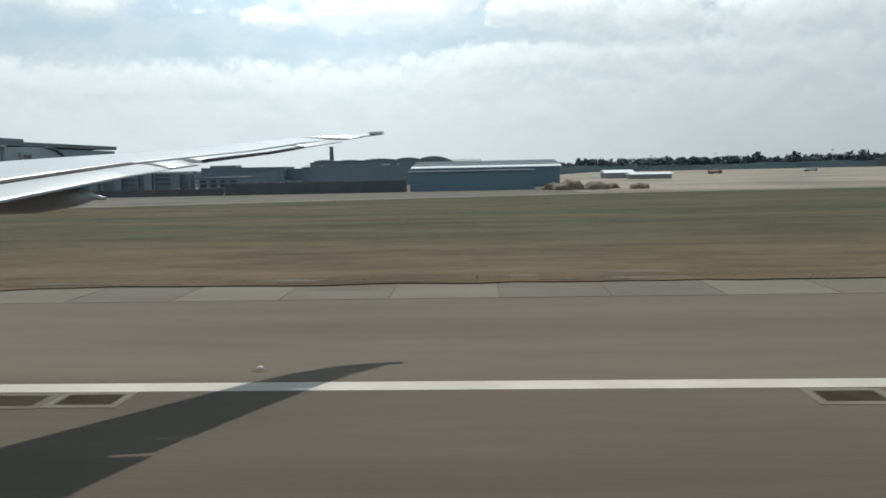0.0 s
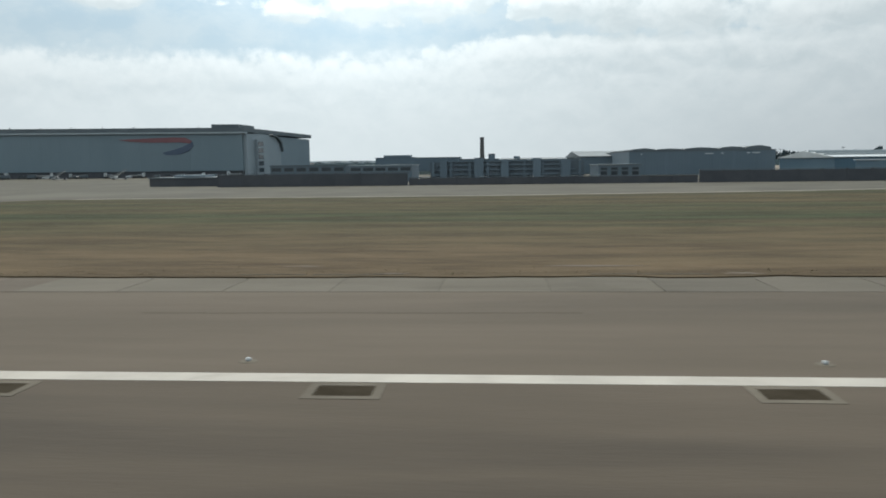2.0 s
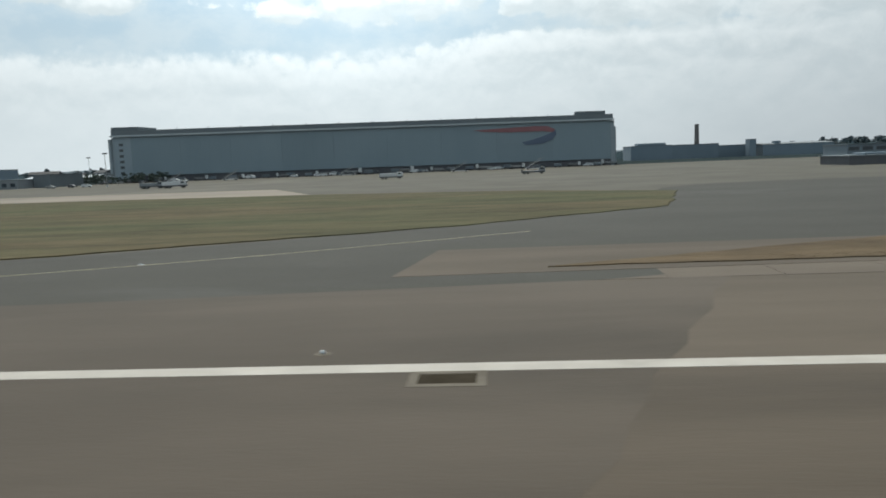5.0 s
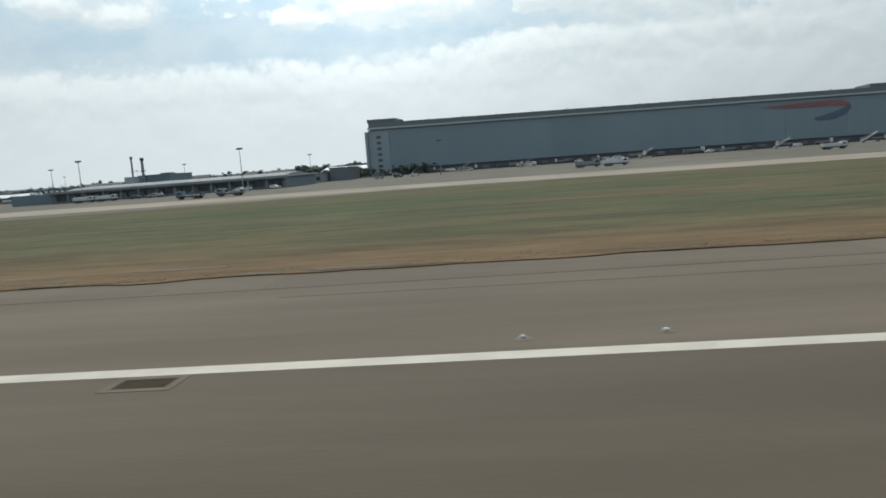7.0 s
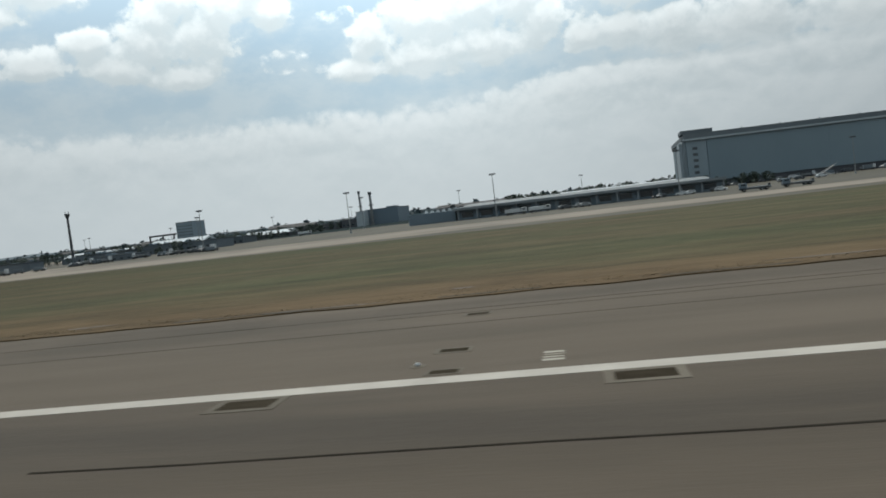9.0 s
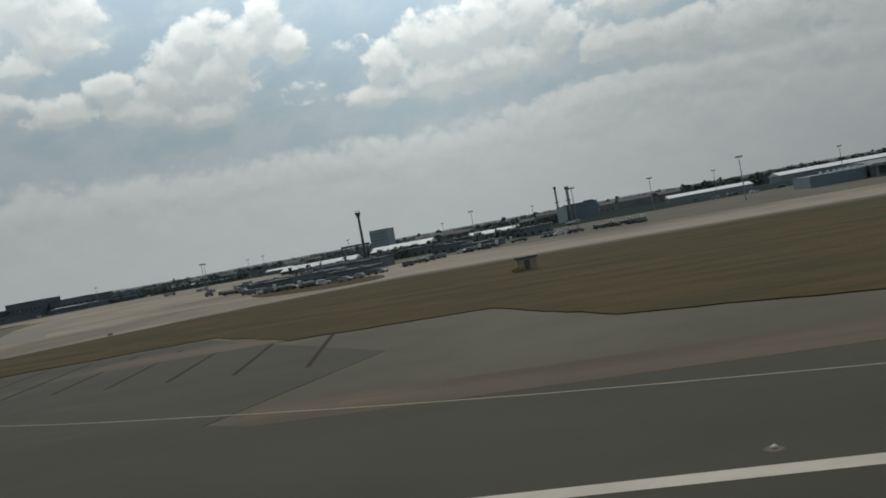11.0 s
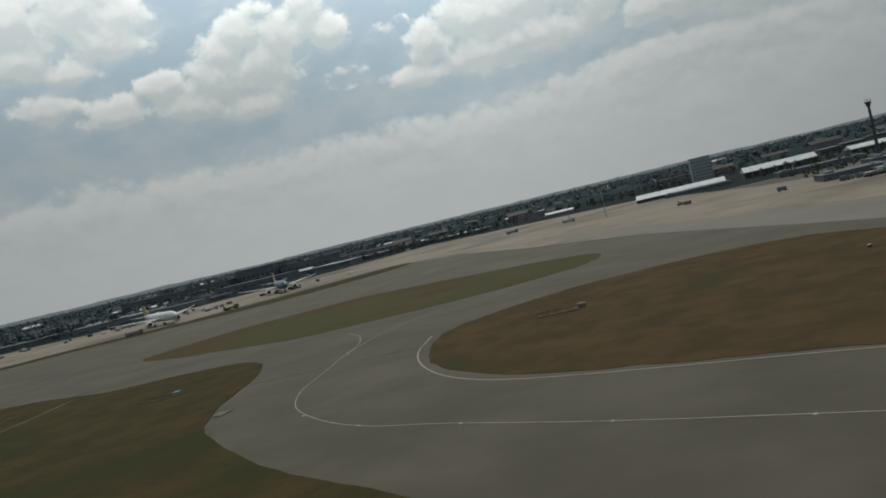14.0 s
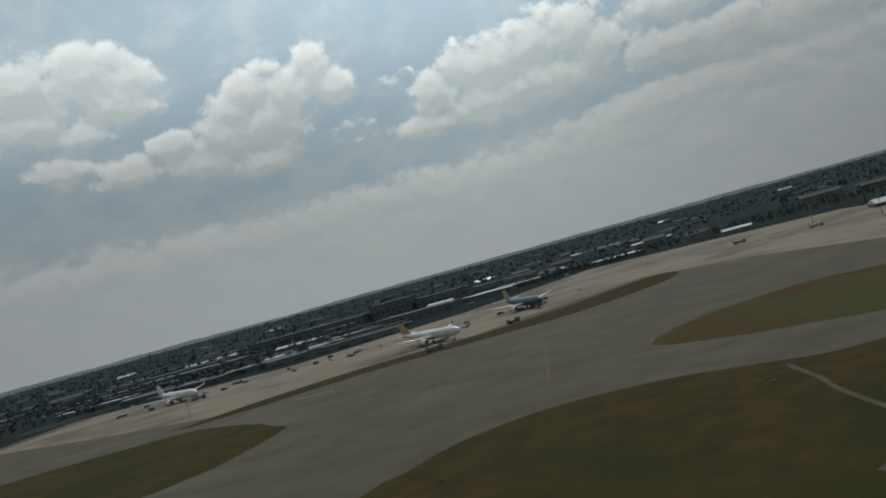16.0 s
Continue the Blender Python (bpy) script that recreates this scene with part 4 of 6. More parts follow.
# the long aircraft hangar
def hangar():
    rz = math.degrees(math.atan2(214 - 224, -136 + 281))
    L = math.hypot(145, 10)
    b = thing("aircraft_hangar", -281, 224, 0, rz, "huge blue-grey clad aircraft hangar with pale ends", "hangar")
    part("plinth_wall", boxed(0, L, -.1, 60, -.05, 1.7), M["brick"], b, "dark lower wall")
    for i in range(9):
        x0, x1 = 5.6 + (L - 5.6) * i / 9 + .015, 5.6 + (L - 5.6) * (i + 1) / 9 - .015
        o = boxed(x0, x1, -.45, 0, 1.7, 12.0)
        for k in range(1, 5):
            box(o, x0 + (x1 - x0) * k / 5 - .03, x0 + (x1 - x0) * k / 5 + .03, -.47, -.44, 1.7, 12.0)
        part("hangar_door", o, M["hangar"], b)
    part("wall", boxed(0, L, .01, 60, 1.7, 12.1), M["hangar"], b)
    part("fascia", boxed(-.6, L + .9, -1.1, 1.2, 12.1, 12.55), M["fascia"], b, "pale strip along the eaves")
    part("end_bay", boxed(.1, 5.5, -.3, .0, 1.0, 12.0), M["bay"], b, "pale bay at the end of the doors")
    for k in range(6):
        part("bay_opening", boxed(1.7, 3.0, -.36, -.3, 2.2 + k * 1.5, 2.9 + k * 1.5), M["window_dark"], b, "dark opening")
    part("roof", boxed(-.4, L + .6, -.6, 60.5, 12.55, 13.75), M["roof_dark"], b, "dark roof upstand")
    for x0, x1 in ((-1.0, 7.5), (L - 9.5, L - 1.3)):
        part("plant_room", boxed(x0, x1, .6, 12, 13.75, 14.75, bevel=.08), M["roof_dark"], b)
    for s, x in ((-1, 0.0), (1, L)):
        # rounded pale end wall with a stair tower
        e = bmesh.new()
        prof = [(0, 0), (0, 12.0), (10, 12.4), (18, 12.3), (23, 11.6), (26, 10.2), (27.5, 8.0), (27.5, 0)]
        loft(e, [[(x + s * q, p[0] + .3, p[1]) for p in prof] for q in ((0.02, 1.0) if s > 0 else (.02, .9))])
        part("end_wall", e, M["hangar_end"], b, "pale rounded end wall")
        if s < 0:
            part("rounded_bay", boxed(-1.9, -.95, -.2, 9, 2.4, 11.7, bevel=.4), M["hangar_end"], b, "pale rounded end bay")
            continue
        st = boxed(x + s * 1.0, x + s * 1.9, 6, 11, 0, 10.6)
        part("stair_tower", st, M["hangar_end"], b)
        for k in range(5):
            part("stair_opening", boxed(x + s * 1.9, x + s * 1.96, 6.6, 10.4, 1.2 + k * 1.9, 2.4 + k * 1.9), M["window_dark"], b, "dark opening")
        hood = bmesh.new()
        arc = [(19, 12.7), (24, 12.0), (27.2, 10.4), (28.4, 7.8)]
        loft(hood, [[(x + s * q, a, z) for a, z in arc] + [(x + s * q, a - .5, z - .4) for a, z in arc[::-1]] for q in (0.0, 1.8)])
        part("roof_hood", hood, M["roof_dark"], b)
    # swept red and navy ribbon on the doors
    red = bmesh.new()
    X0 = L - 37.5
    top = [(0, 10.55), (6, 10.8), (12, 11.0), (17, 11.15), (20.5, 11.05), (22.6, 10.1)]
    bot = [(22.0, 9.4), (19, 9.75), (14, 9.75), (8, 9.8), (3, 10.1)]
    loft(red, [[(X0 + a, y, z) for a, z in top + bot] for y in (-.62, -.505)])
    part("red_ribbon", red, M["red_paint"], b, "faded red painted ribbon")
    navy = bmesh.new()
    loft(navy, [[(X0 + a, y, z) for a, z in [(22.7, 10.0), (22.9, 8.8), (21.6, 7.4), (18.8, 6.4), (14.6, 6.2), (13.4, 6.9), (16.6, 7.6), (19.6, 8.5), (21.7, 9.4)]] for y in (-.62, -.505)])
    part("navy_ribbon", navy, M["blue_paint"], b, "navy painted ribbon tail")
    for i in range(14):
        part("roof_vent", tube(bmesh.new(), (6 + i * 10.2, 8, 13.75), (6 + i * 10.2, 8, 14.5), .14, .1, 8), M["dark_metal"], b)
    # the eaves climb a little towards the far end
    for o in b.children:
        for v in o.data.vertices:
            v.co.z *= 1 + .125 * max(0, min(1, 1 - v.co.x / L))
    return b


hangar()
# steps and stairs parked before the hangar
for i, (x, y) in enumerate(((-236, 196), (-176, 190), (-158, 186), (-206, 200), (-252, 199))):
    b = thing("boarding_stairs", x, y, 0.013, -8 + 5 * i, "mobile boarding stairs on a wheeled chassis", "stairs", "boarding stairs")
    step = part("step", boxed(-4, -3.5, -.5, .5, .5, .62), M["van_white"], b)
    for k in range(1, 12):
        again(step, pose(k * .5, 0, k * .26))
    part("stringer", loft(bmesh.new(), [[(-4, y, .38), (2, y, 3.5), (2, y, 3.62), (-4, y, .5)] for y in (-.5, .5)]), M["metal"], b)
    for yy in (-.55, .55):
        rail = bmesh.new()
        tube(rail, (-4, yy, 1.0), (2, yy, 4.2), .05)
        tube(rail, (2, yy, 4.2), (3, yy, 4.2), .05)
        for k in range(5):
            tube(rail, (-4 + k * 1.5, yy, .5 + k * .78), (-4 + k * 1.5, yy, 1.0 + k * .8), .035)
        part("handrail", rail, M["metal"], b)
    part("chassis", boxed(-4, 2.8, -.6, .6, .3, .55), M["van_white"], b)
    for wx in (-3, 2):
        for wy in (-.6, .6):
            part("wheel", tube(bmesh.new(), (wx, wy - .12, .3), (wx, wy + .12, .3), .3, .3, 12), M["tyre"], b)
    b.scale = (.62, .62, .62)

# sheds and halls by the start of the run
block("front_shed", -10, 7.6, 110, 121, 2.72, M["teal"], M["fascia"], "low teal clad shed with a pale roof edge", "shed", .25)
b = block("maintenance_shed", -11, 13.0, 126, 150, 3.2, M["teal"], M["white_roof"], "dark teal shed under a shallow ribbed roof", "shed", .3, pitch=1.15)
for k in range(3):
    part("roof_rib", boxed(-12.2, 12.2, 3.5 + k * 3.2, 3.75 + k * 3.2, 3.55 + k * .3, 3.85 + k * .3), M["fascia"], b)
for x0, x1, hh in ((-36.2, -10.2, 1.7), (-104, -76.5, 1.8), (-76.3, -36.4, 1.05)):
    bw = thing("boundary_wall", (x0 + x1) / 2, 108, 0, 0, "long dark brick wall round the works yard", "wall", "works walls")
    n = max(4, int((x1 - x0) / 3.2))
    w = (x1 - x0) / n
    for i in range(n):
        xa = -(x1 - x0) / 2 + w * i
        part("panel", boxed(xa + .12, xa + w - .12, .04, .3, -.05, hh - .08), M["brick"], bw)
        part("pier", boxed(xa - .12, xa + .12, 0, .34, -.05, hh), M["brick"], bw)
    part("coping", boxed(-(x1 - x0) / 2 - .15, (x1 - x0) / 2 + .15, -.04, .38, hh, hh + .07), M["roof_dark"], bw)
h = block("workshop_hall", -36.5, -6.6, 165, 200, 4.95, M["steel_blue"], M["roof_dark"], "long steel-blue workshop hall with a humped roof", "hall", .1)
for k, (x0, x1, r0) in enumerate(((-14.2, -9.5, .55), (-9.3, -3.6, .45), (-3.4, 3.5, .62), (3.7, 8.8, .72), (9.0, 14.2, .9))):
    r = bmesh.new()
    loft(r, [[(x0 + (x1 - x0) * u, y, 5.1 + r0 * (.55 + .45 * math.sin(math.pi * u))) for u in (0, .08, .2, .35, .5, .65, .8, .92, 1)] + [(x1, y, 5.1), (x0, y, 5.1)] for y in (.4, 34)])
    part("roof_hump", r, M["roof_dark"], h)
for k, (x, w) in enumerate(((-12.4, .35), (1.5, 1.7), (4.2, .6), (9.4, .6), (11, 1.6))):
    part("rooflight", boxed(x - w / 2, x + w / 2, -.06, .0, 4.3 + .02 * k, 4.5 + .02 * k), M["white_roof"], h, "bright strip of glazing")
for k in range(6):
    part("wall_rib", boxed(-12 + k * 4.6, -11.6 + k * 4.6, -.05, 0, 0, 4.9), M["steel_blue"], h)
block("works_building", -57, -47, 165, 180, 3.5, M["steel_blue"], M["roof_dark"], "plain steel-blue works building")
block("works_building", -47.5, -40.7, 128, 140, 2.35, M["steel_blue"], M["roof_dark"], "plain steel-blue works building", rows=((4, .8, 1.4, 1.0), (4, 1.65, 2.0, 1.0)))
block("works_building", -90, -79, 134, 146, 2.75, M["steel_blue"], M["fascia"], "low works building with pale window bands", rows=((5, 1.9, 2.4, 1.7),))
block("works_building", -106, -92, 140, 150, 2.85, M["steel_blue"], M["roof_dark"], "low works building with pale window bands", rows=((6, 1.9, 2.5, 1.7),))
block("works_block", -114, -98, 311, 330, 5.5, M["steel_blue"], M["roof_dark"], "tall plain grey-blue works block", extras=((-111, -100, 313, 320, 6.6),))
block("works_block", -98, -80, 311, 330, 5.4, M["steel_blue"], M["roof_dark"], "long plain grey-blue works block")
block("works_block", -68.2, -65.6, 311, 316, 6.5, M["steel_blue"], M["roof_dark"], "small dark roof-top plant block")
block("works_block", -80, -64, 318, 330, 4.6, M["steel_blue"], M["roof_dark"], "long plain grey-blue works block")
block("works_block", -63, -36, 311, 330, 4.25, M["steel_blue"], M["roof_dark"], "long works block under a shallow pitched roof", pitch=.7, extras=((-58, -55.6, 313, 316, 5.6),))
# open parking decks: pale edges, dark stair cores standing through them
cp = thing("car_park", -62, 131, 0, 0, "open parking decks with pale edges and dark stair cores", "car park")
part("rear_wall", boxed(-13.5, 12.5, .4, .7, -.05, 3.2), M["gate_wall"], cp)
for k, z in enumerate((.95, 1.75, 2.55, 3.25)):
    part("deck", boxed(-13.4 + k * .5, 12.4 - k * 1.4, 0, 9, z, z + .22), M["steel_blue"], cp)
for i in range(9):
    part("column", boxed(-13.2 + i * 3.1, -12.8 + i * 3.1, .1, .5, -.05, 3.3), M["steel_blue"], cp)
for x, w, z in ((-11.2, 1.2, 3.55), (-5.2, 1.6, 3.9), (-.8, 1.3, 3.6), (4.6, 1.4, 3.75), (9.4, 1.6, 3.5)):
    part("stair_core", boxed(x - w / 2, x + w / 2, -.3, 1.6, -.05, z), M["steel_blue"], cp)
block("grey_store", -117, -105, 114, 124, 1.2, M["brick"], M["roof_dark"], "low dark store beside the apron", extras=((-114, -109, 116, 120, 1.7),))
block("long_hall", -44, 0, 190, 230, 4.2, M["steel_blue"], M["roof_dark"], "long hall under a dark roof behind the works", "hall", .4, pitch=1.6)
block("white_shed", 31, 38, 192, 200, 1.3, M["render_grey"], M["white_roof"], "low shed with a white roof", "shed", .3, pitch=.8)
block("white_shed", 34, 43, 175, 181, 1.0, M["render_grey"], M["white_roof"], "low shed with a white roof", "shed", .3, pitch=.5)
block("cargo_shed", 215, 330, 400, 430, 4.2, M["brick"], M["fascia"], "wide cargo shed with a pale flat roof", "shed", .5)

# brick chimney behind the works
c = thing("chimney", -72.2, 375, 0, 0, "tall dark round brick chimney", "chimney")
part("shaft", tube(bmesh.new(), (0, 0, -.1), (0, 0, 15.2), 1.25, .92, 18), M["stack"], c)
part("rim", tube(bmesh.new(), (0, 0, 14.7), (0, 0, 15.4), 1.02, 1.02, 18), M["stack"], c)

# heap of soil with diggers' spoil
for i, (x, y, s) in enumerate(((12, 104, 1.0), (15.5, 103, .8), (21, 103, .6), (10, 106, .7), (18, 106, .55))):
    bm = bmesh.new()
    bmesh.ops.create_icosphere(bm, subdivisions=3, radius=1)
    for v in bm.verts:
        v.co = Vector((v.co.x * 2.2 * s, v.co.y * 1.6 * s, max(-.1, v.co.z * 1.3 * s))) * (1 + .35 * noise.noise(v.co * 1.9 + Vector((i * 5, 0, 0))))
    o = whole("soil_mound", bm, M["soil"], "loose heap of brown soil", "mound", "soil mounds", smooth=True)
    o.location = (x, y, .01)

# low terminal with a long flat roof
t = thing("terminal_building", -311, 152, 0, -1.2, "long low terminal with a pale flat roof on columns", "terminal")
part("roof", boxed(-26, 26, -1.2, 22, 2.25, 2.5), M["fascia"], t, "pale flat roof")
part("roof_edge", boxed(-26.1, 26.1, -1.35, -1.2, 2.0, 2.52), M["render_grey"], t)
part("wall", boxed(-25.5, 25.5, .6, 21.5, -.05, 2.25), M["steel_blue"], t)
for i in range(14):
    part("column", boxed(-25.3 + i * 3.9, -25.0 + i * 3.9, -.9, -.6, -.05, 2.25), M["render_grey"], t)
windows(t, [-23.5 + i * 3.9 for i in range(13)], .5, 1.5, 2.2, .6)
up = bmesh.new()
loft(up, [[(x, 4, 2.5), (x, 8, 2.9), (x, 15, 3.1), (x, 20, 2.6), (x, 20, 2.5)] for x in (-25, 24)])
part("upper_roof", up, M["roof_dark"], t)
for i in range(6):
    part("rooflight", tube(bmesh.new(), (-33 + i * 1.25, 6, 2.2), (-33 + i * 1.25, 6, 2.75), .45, .15, 10), M["white_roof"], t, "white domed rooflight")
part("side_wing", boxed(-36, -26.2, 2, 16, -.05, 2.2), M["steel_blue"], t)
block("annex", -286, -281.5, 190, 206, 3.2, M["roof_dark"], M["roof_dark"], "stepped dark annex by the hangar")
block("annex", -300, -286.5, 184, 204, 2.2, M["render_grey"], M["roof_dark"], "stepped dark annex by the hangar", rows=((6, .6, 1.4, 1.2),))

# heating plant with two stacks
pb = block("heating_plant", -400.5, -386.5, 317, 340, 6.4, M["steel_blue"], M["roof_dark"], "square dark blue-grey heating plant", "plant", .2,
           extras=((-392, -388, 320, 326, 7.1),))
for x, r, top in ((-402.3, .42, 14.6), (-397.6, .62, 13.8)):
    s = thing("flue_stack", x, 316, 0, 0, "slender steel flue stack beside the plant", "chimney", "flue stacks")
    part("shaft", tube(bmesh.new(), (0, 0, -.1), (0, 0, top), r, r * .9, 14), M["metal"], s)
    part("cap", tube(bmesh.new(), (0, 0, top - .9), (0, 0, top + .2), r * 1.35, r * 1.25, 14), M["dark_metal"], s)
    part("platform", tube(bmesh.new(), (0, 0, 8.2), (0, 0, 8.5), r * 2.0, r * 2.0, 14), M["dark_metal"], s)
block("boiler_house", -402.6, -399, 309, 315, 6.0, M["fascia"], M["fascia"], "pale square boiler house at the foot of the stacks")
for i in range(3):
    block("plant_annex", -412 - i * 9, -404 - i * 9, 318, 330, 3.2 - i * .5, M["brick"], M["roof_dark"], "low dark plant annex", group="plant annexes", rows=((4, .6, 1.4, 1.2),))

# square office tower with a gantry
block("office_tower", -478, -470.6, 299, 310, 10.4, M["bay"], M["render_grey"], "square grey office tower with rows of windows", "tower block", .15,
      rows=tuple((7, 1.2 + k * 1.25, 1.45 + k * 1.25, .5) for k in range(7)))
gt = thing("steel_gantry", -485, 300, 0, 0, "dark open steel gantry beside the tower", "gantry")
for x in (-6, 0, 5):
    part("leg", boxed(x - .25, x + .25, -.25, .25, -.05, 5.6), M["dark_metal"], gt)
part("beam", boxed(-6.3, 6, -.4, .4, 5.6, 6.3), M["dark_metal"], gt)

# radar tower
rt = thing("radar_tower", -444.4, 183, 0, 0, "slim dark radar tower with a flared head", "tower")
part("shaft", tube(bmesh.new(), (0, 0, -.05), (0, 0, 11.9), .40, .26, 16), M["dark_metal"], rt)
for k in range(9):
    part("ring", tube(bmesh.new(), (0, 0, 1.0 + k * 1.25), (0, 0, 1.15 + k * 1.25), .47 - .015 * k, .47 - .015 * k, 16), M["dark_metal"], rt)
part("head", tube(bmesh.new(), (0, 0, 11.9), (0, 0, 13.0), .3, .66, 16), M["dark_metal"], rt)
part("platform", tube(bmesh.new(), (0, 0, 13.0), (0, 0, 13.2), .72, .72, 16), M["dark_metal"], rt)
for a in range(4):
    part("aerial", tube(bmesh.new(), (.55 * math.cos(a * 1.57), .55 * math.sin(a * 1.57), 13.2), (.55 * math.cos(a * 1.57), .55 * math.sin(a * 1.57), 13.9), .05, .03, 6), M["dark_metal"], rt)
part("base", boxed(-2.0, 2.0, -2, 2.0, -.05, 1.6), M["gate_wall"], rt)


GATES = ((-463, -452, 148, 9, 1.1), (-456, -446.5, 136, 7, .85), (-447, -437.5, 122, 8, 1.25), (-437, -430.4, 118, 9, 1.5), (-429.6, -422, 114, 8, 1.1), (-452, -441, 158, 9, 1.6), (-434, -426, 134, 9, 1.8),
         (-421, -414.5, 155, 9, 1.7), (-414, -405.5, 148, 7, 1.1), (-407, -397, 170, 9, 2.0), (-440, -426, 178, 9, 1.9), (-424, -404, 200, 9, 1.8), (-462, -441, 205, 9, 1.3), (-490, -470, 244, 9, .9), (-424, -416, 182, 8, 2.2))
# piers with bright sloping roofs
def pier(x0, x1, y, zf, zb, label):
    w = x1 - x0
    p = thing("terminal_pier", (x0 + x1) / 2, y, 0, 0, label, "terminal")
    part("wall", boxed(-w / 2, w / 2, 0, 9, -.05, zf - .2), M["brick"], p)
    n = int(w / 2.4)
    for i in range(n):
        xa = -w / 2 + w * i / n
        r = bmesh.new()
        loft(r, [[(x, -.6, zf - .15), (x, -.6, zf), (x, 4.5, zb), (x, 9.6, zf), (x, 9.6, zf - .15)] for x in (xa, xa + w / n - .06)])
        part("roof_panel", r, M["white_roof"], p)
    windows(p, [-w / 2 + w * (i + .5) / n for i in range(n)], .3, zf - .5, w / n * .7, 0.0)
    return p


pier(-499, -470.5, 254, 1.25, 2.5, "long pier with a bright white sloping roof")
pier(-465, -443, 254, 2.1, 3.6, "long pier with a bright white sloping roof")
pier(-432, -414, 262, 1.5, 2.6, "long pier with a bright white sloping roof")
for x0, x1, y, d, hh in GATES:
    block("gate_building", x0, x1, y, y + d, hh, M["gate_wall"], M["gate_roof"], "low dark gate building on the apron edge", group="gate buildings", rows=((max(4, int((x1 - x0) / 1.6)), .3, hh * .5, .7),),
          extras=((x0 + 1, x0 + 2.4, y + 2, y + 4, hh + .6), (x1 - 2.6, x1 - 1.8, y + 1.5, y + 3, hh + .45)))
block("bright_hall", -360, -330, 300, 318, 1.6, M["render_grey"], M["white_roof"], "low hall with a bright shallow roof", "hall", .4, pitch=1.2)
block("bright_hall", -318, -270, 310, 330, 2.6, M["render_grey"], M["white_roof"], "low hall with a bright shallow roof", "hall", .4, pitch=1.4)


# ---- lamp masts ----
mast = thing("light_mast", label="tall slim floodlight mast over the apron", category="lamp", group="light masts")
part("pole", tube(bmesh.new(), (0, 0, -.05), (0, 0, 8.2), .11, .06, 10), M["metal"], mast)
part("crossbar", boxed(-.62, .62, -.1, .1, 8.15, 8.27), M["dark_metal"], mast)
for i in range(4):
    part("floodlight", boxed(-.6 + i * .34, -.36 + i * .34, -.22, .12, 8.25, 8.48, bevel=.03), M["dark_metal"], mast)
part("footing", tube(bmesh.new(), (0, 0, -.05), (0, 0, .3), .28, .22, 12), M["render_grey"], mast)
mast.matrix_basis = pose(-293.7, 149, 0.013)
for x, y, s in ((-328.4, 150.5, 1), (-359, 152.9, 1), (-390.6, 150.5, 1), (-372, 210, 1.05), (-420, 206, 1.05), (-507, 215, 1.0), (-520, 240, 1.05), (-498, 330, 1.1), (-540, 330, 1.1),
                (-560, 355, 1.1), (-350, 250, 1.0), (-310, 262, 1.05), (-415, 345, 1.1), (105, 480, 1.1), (150, 500, 1.2), (232, 520, 1.3), (-640, 345, 1.1), (-256, 170, .9), (-672, 132, .55), (-460, 360, 1.1)):
    copy_thing(mast, pose(x, y, 0.012) @ Matrix.Scale(s, 4))


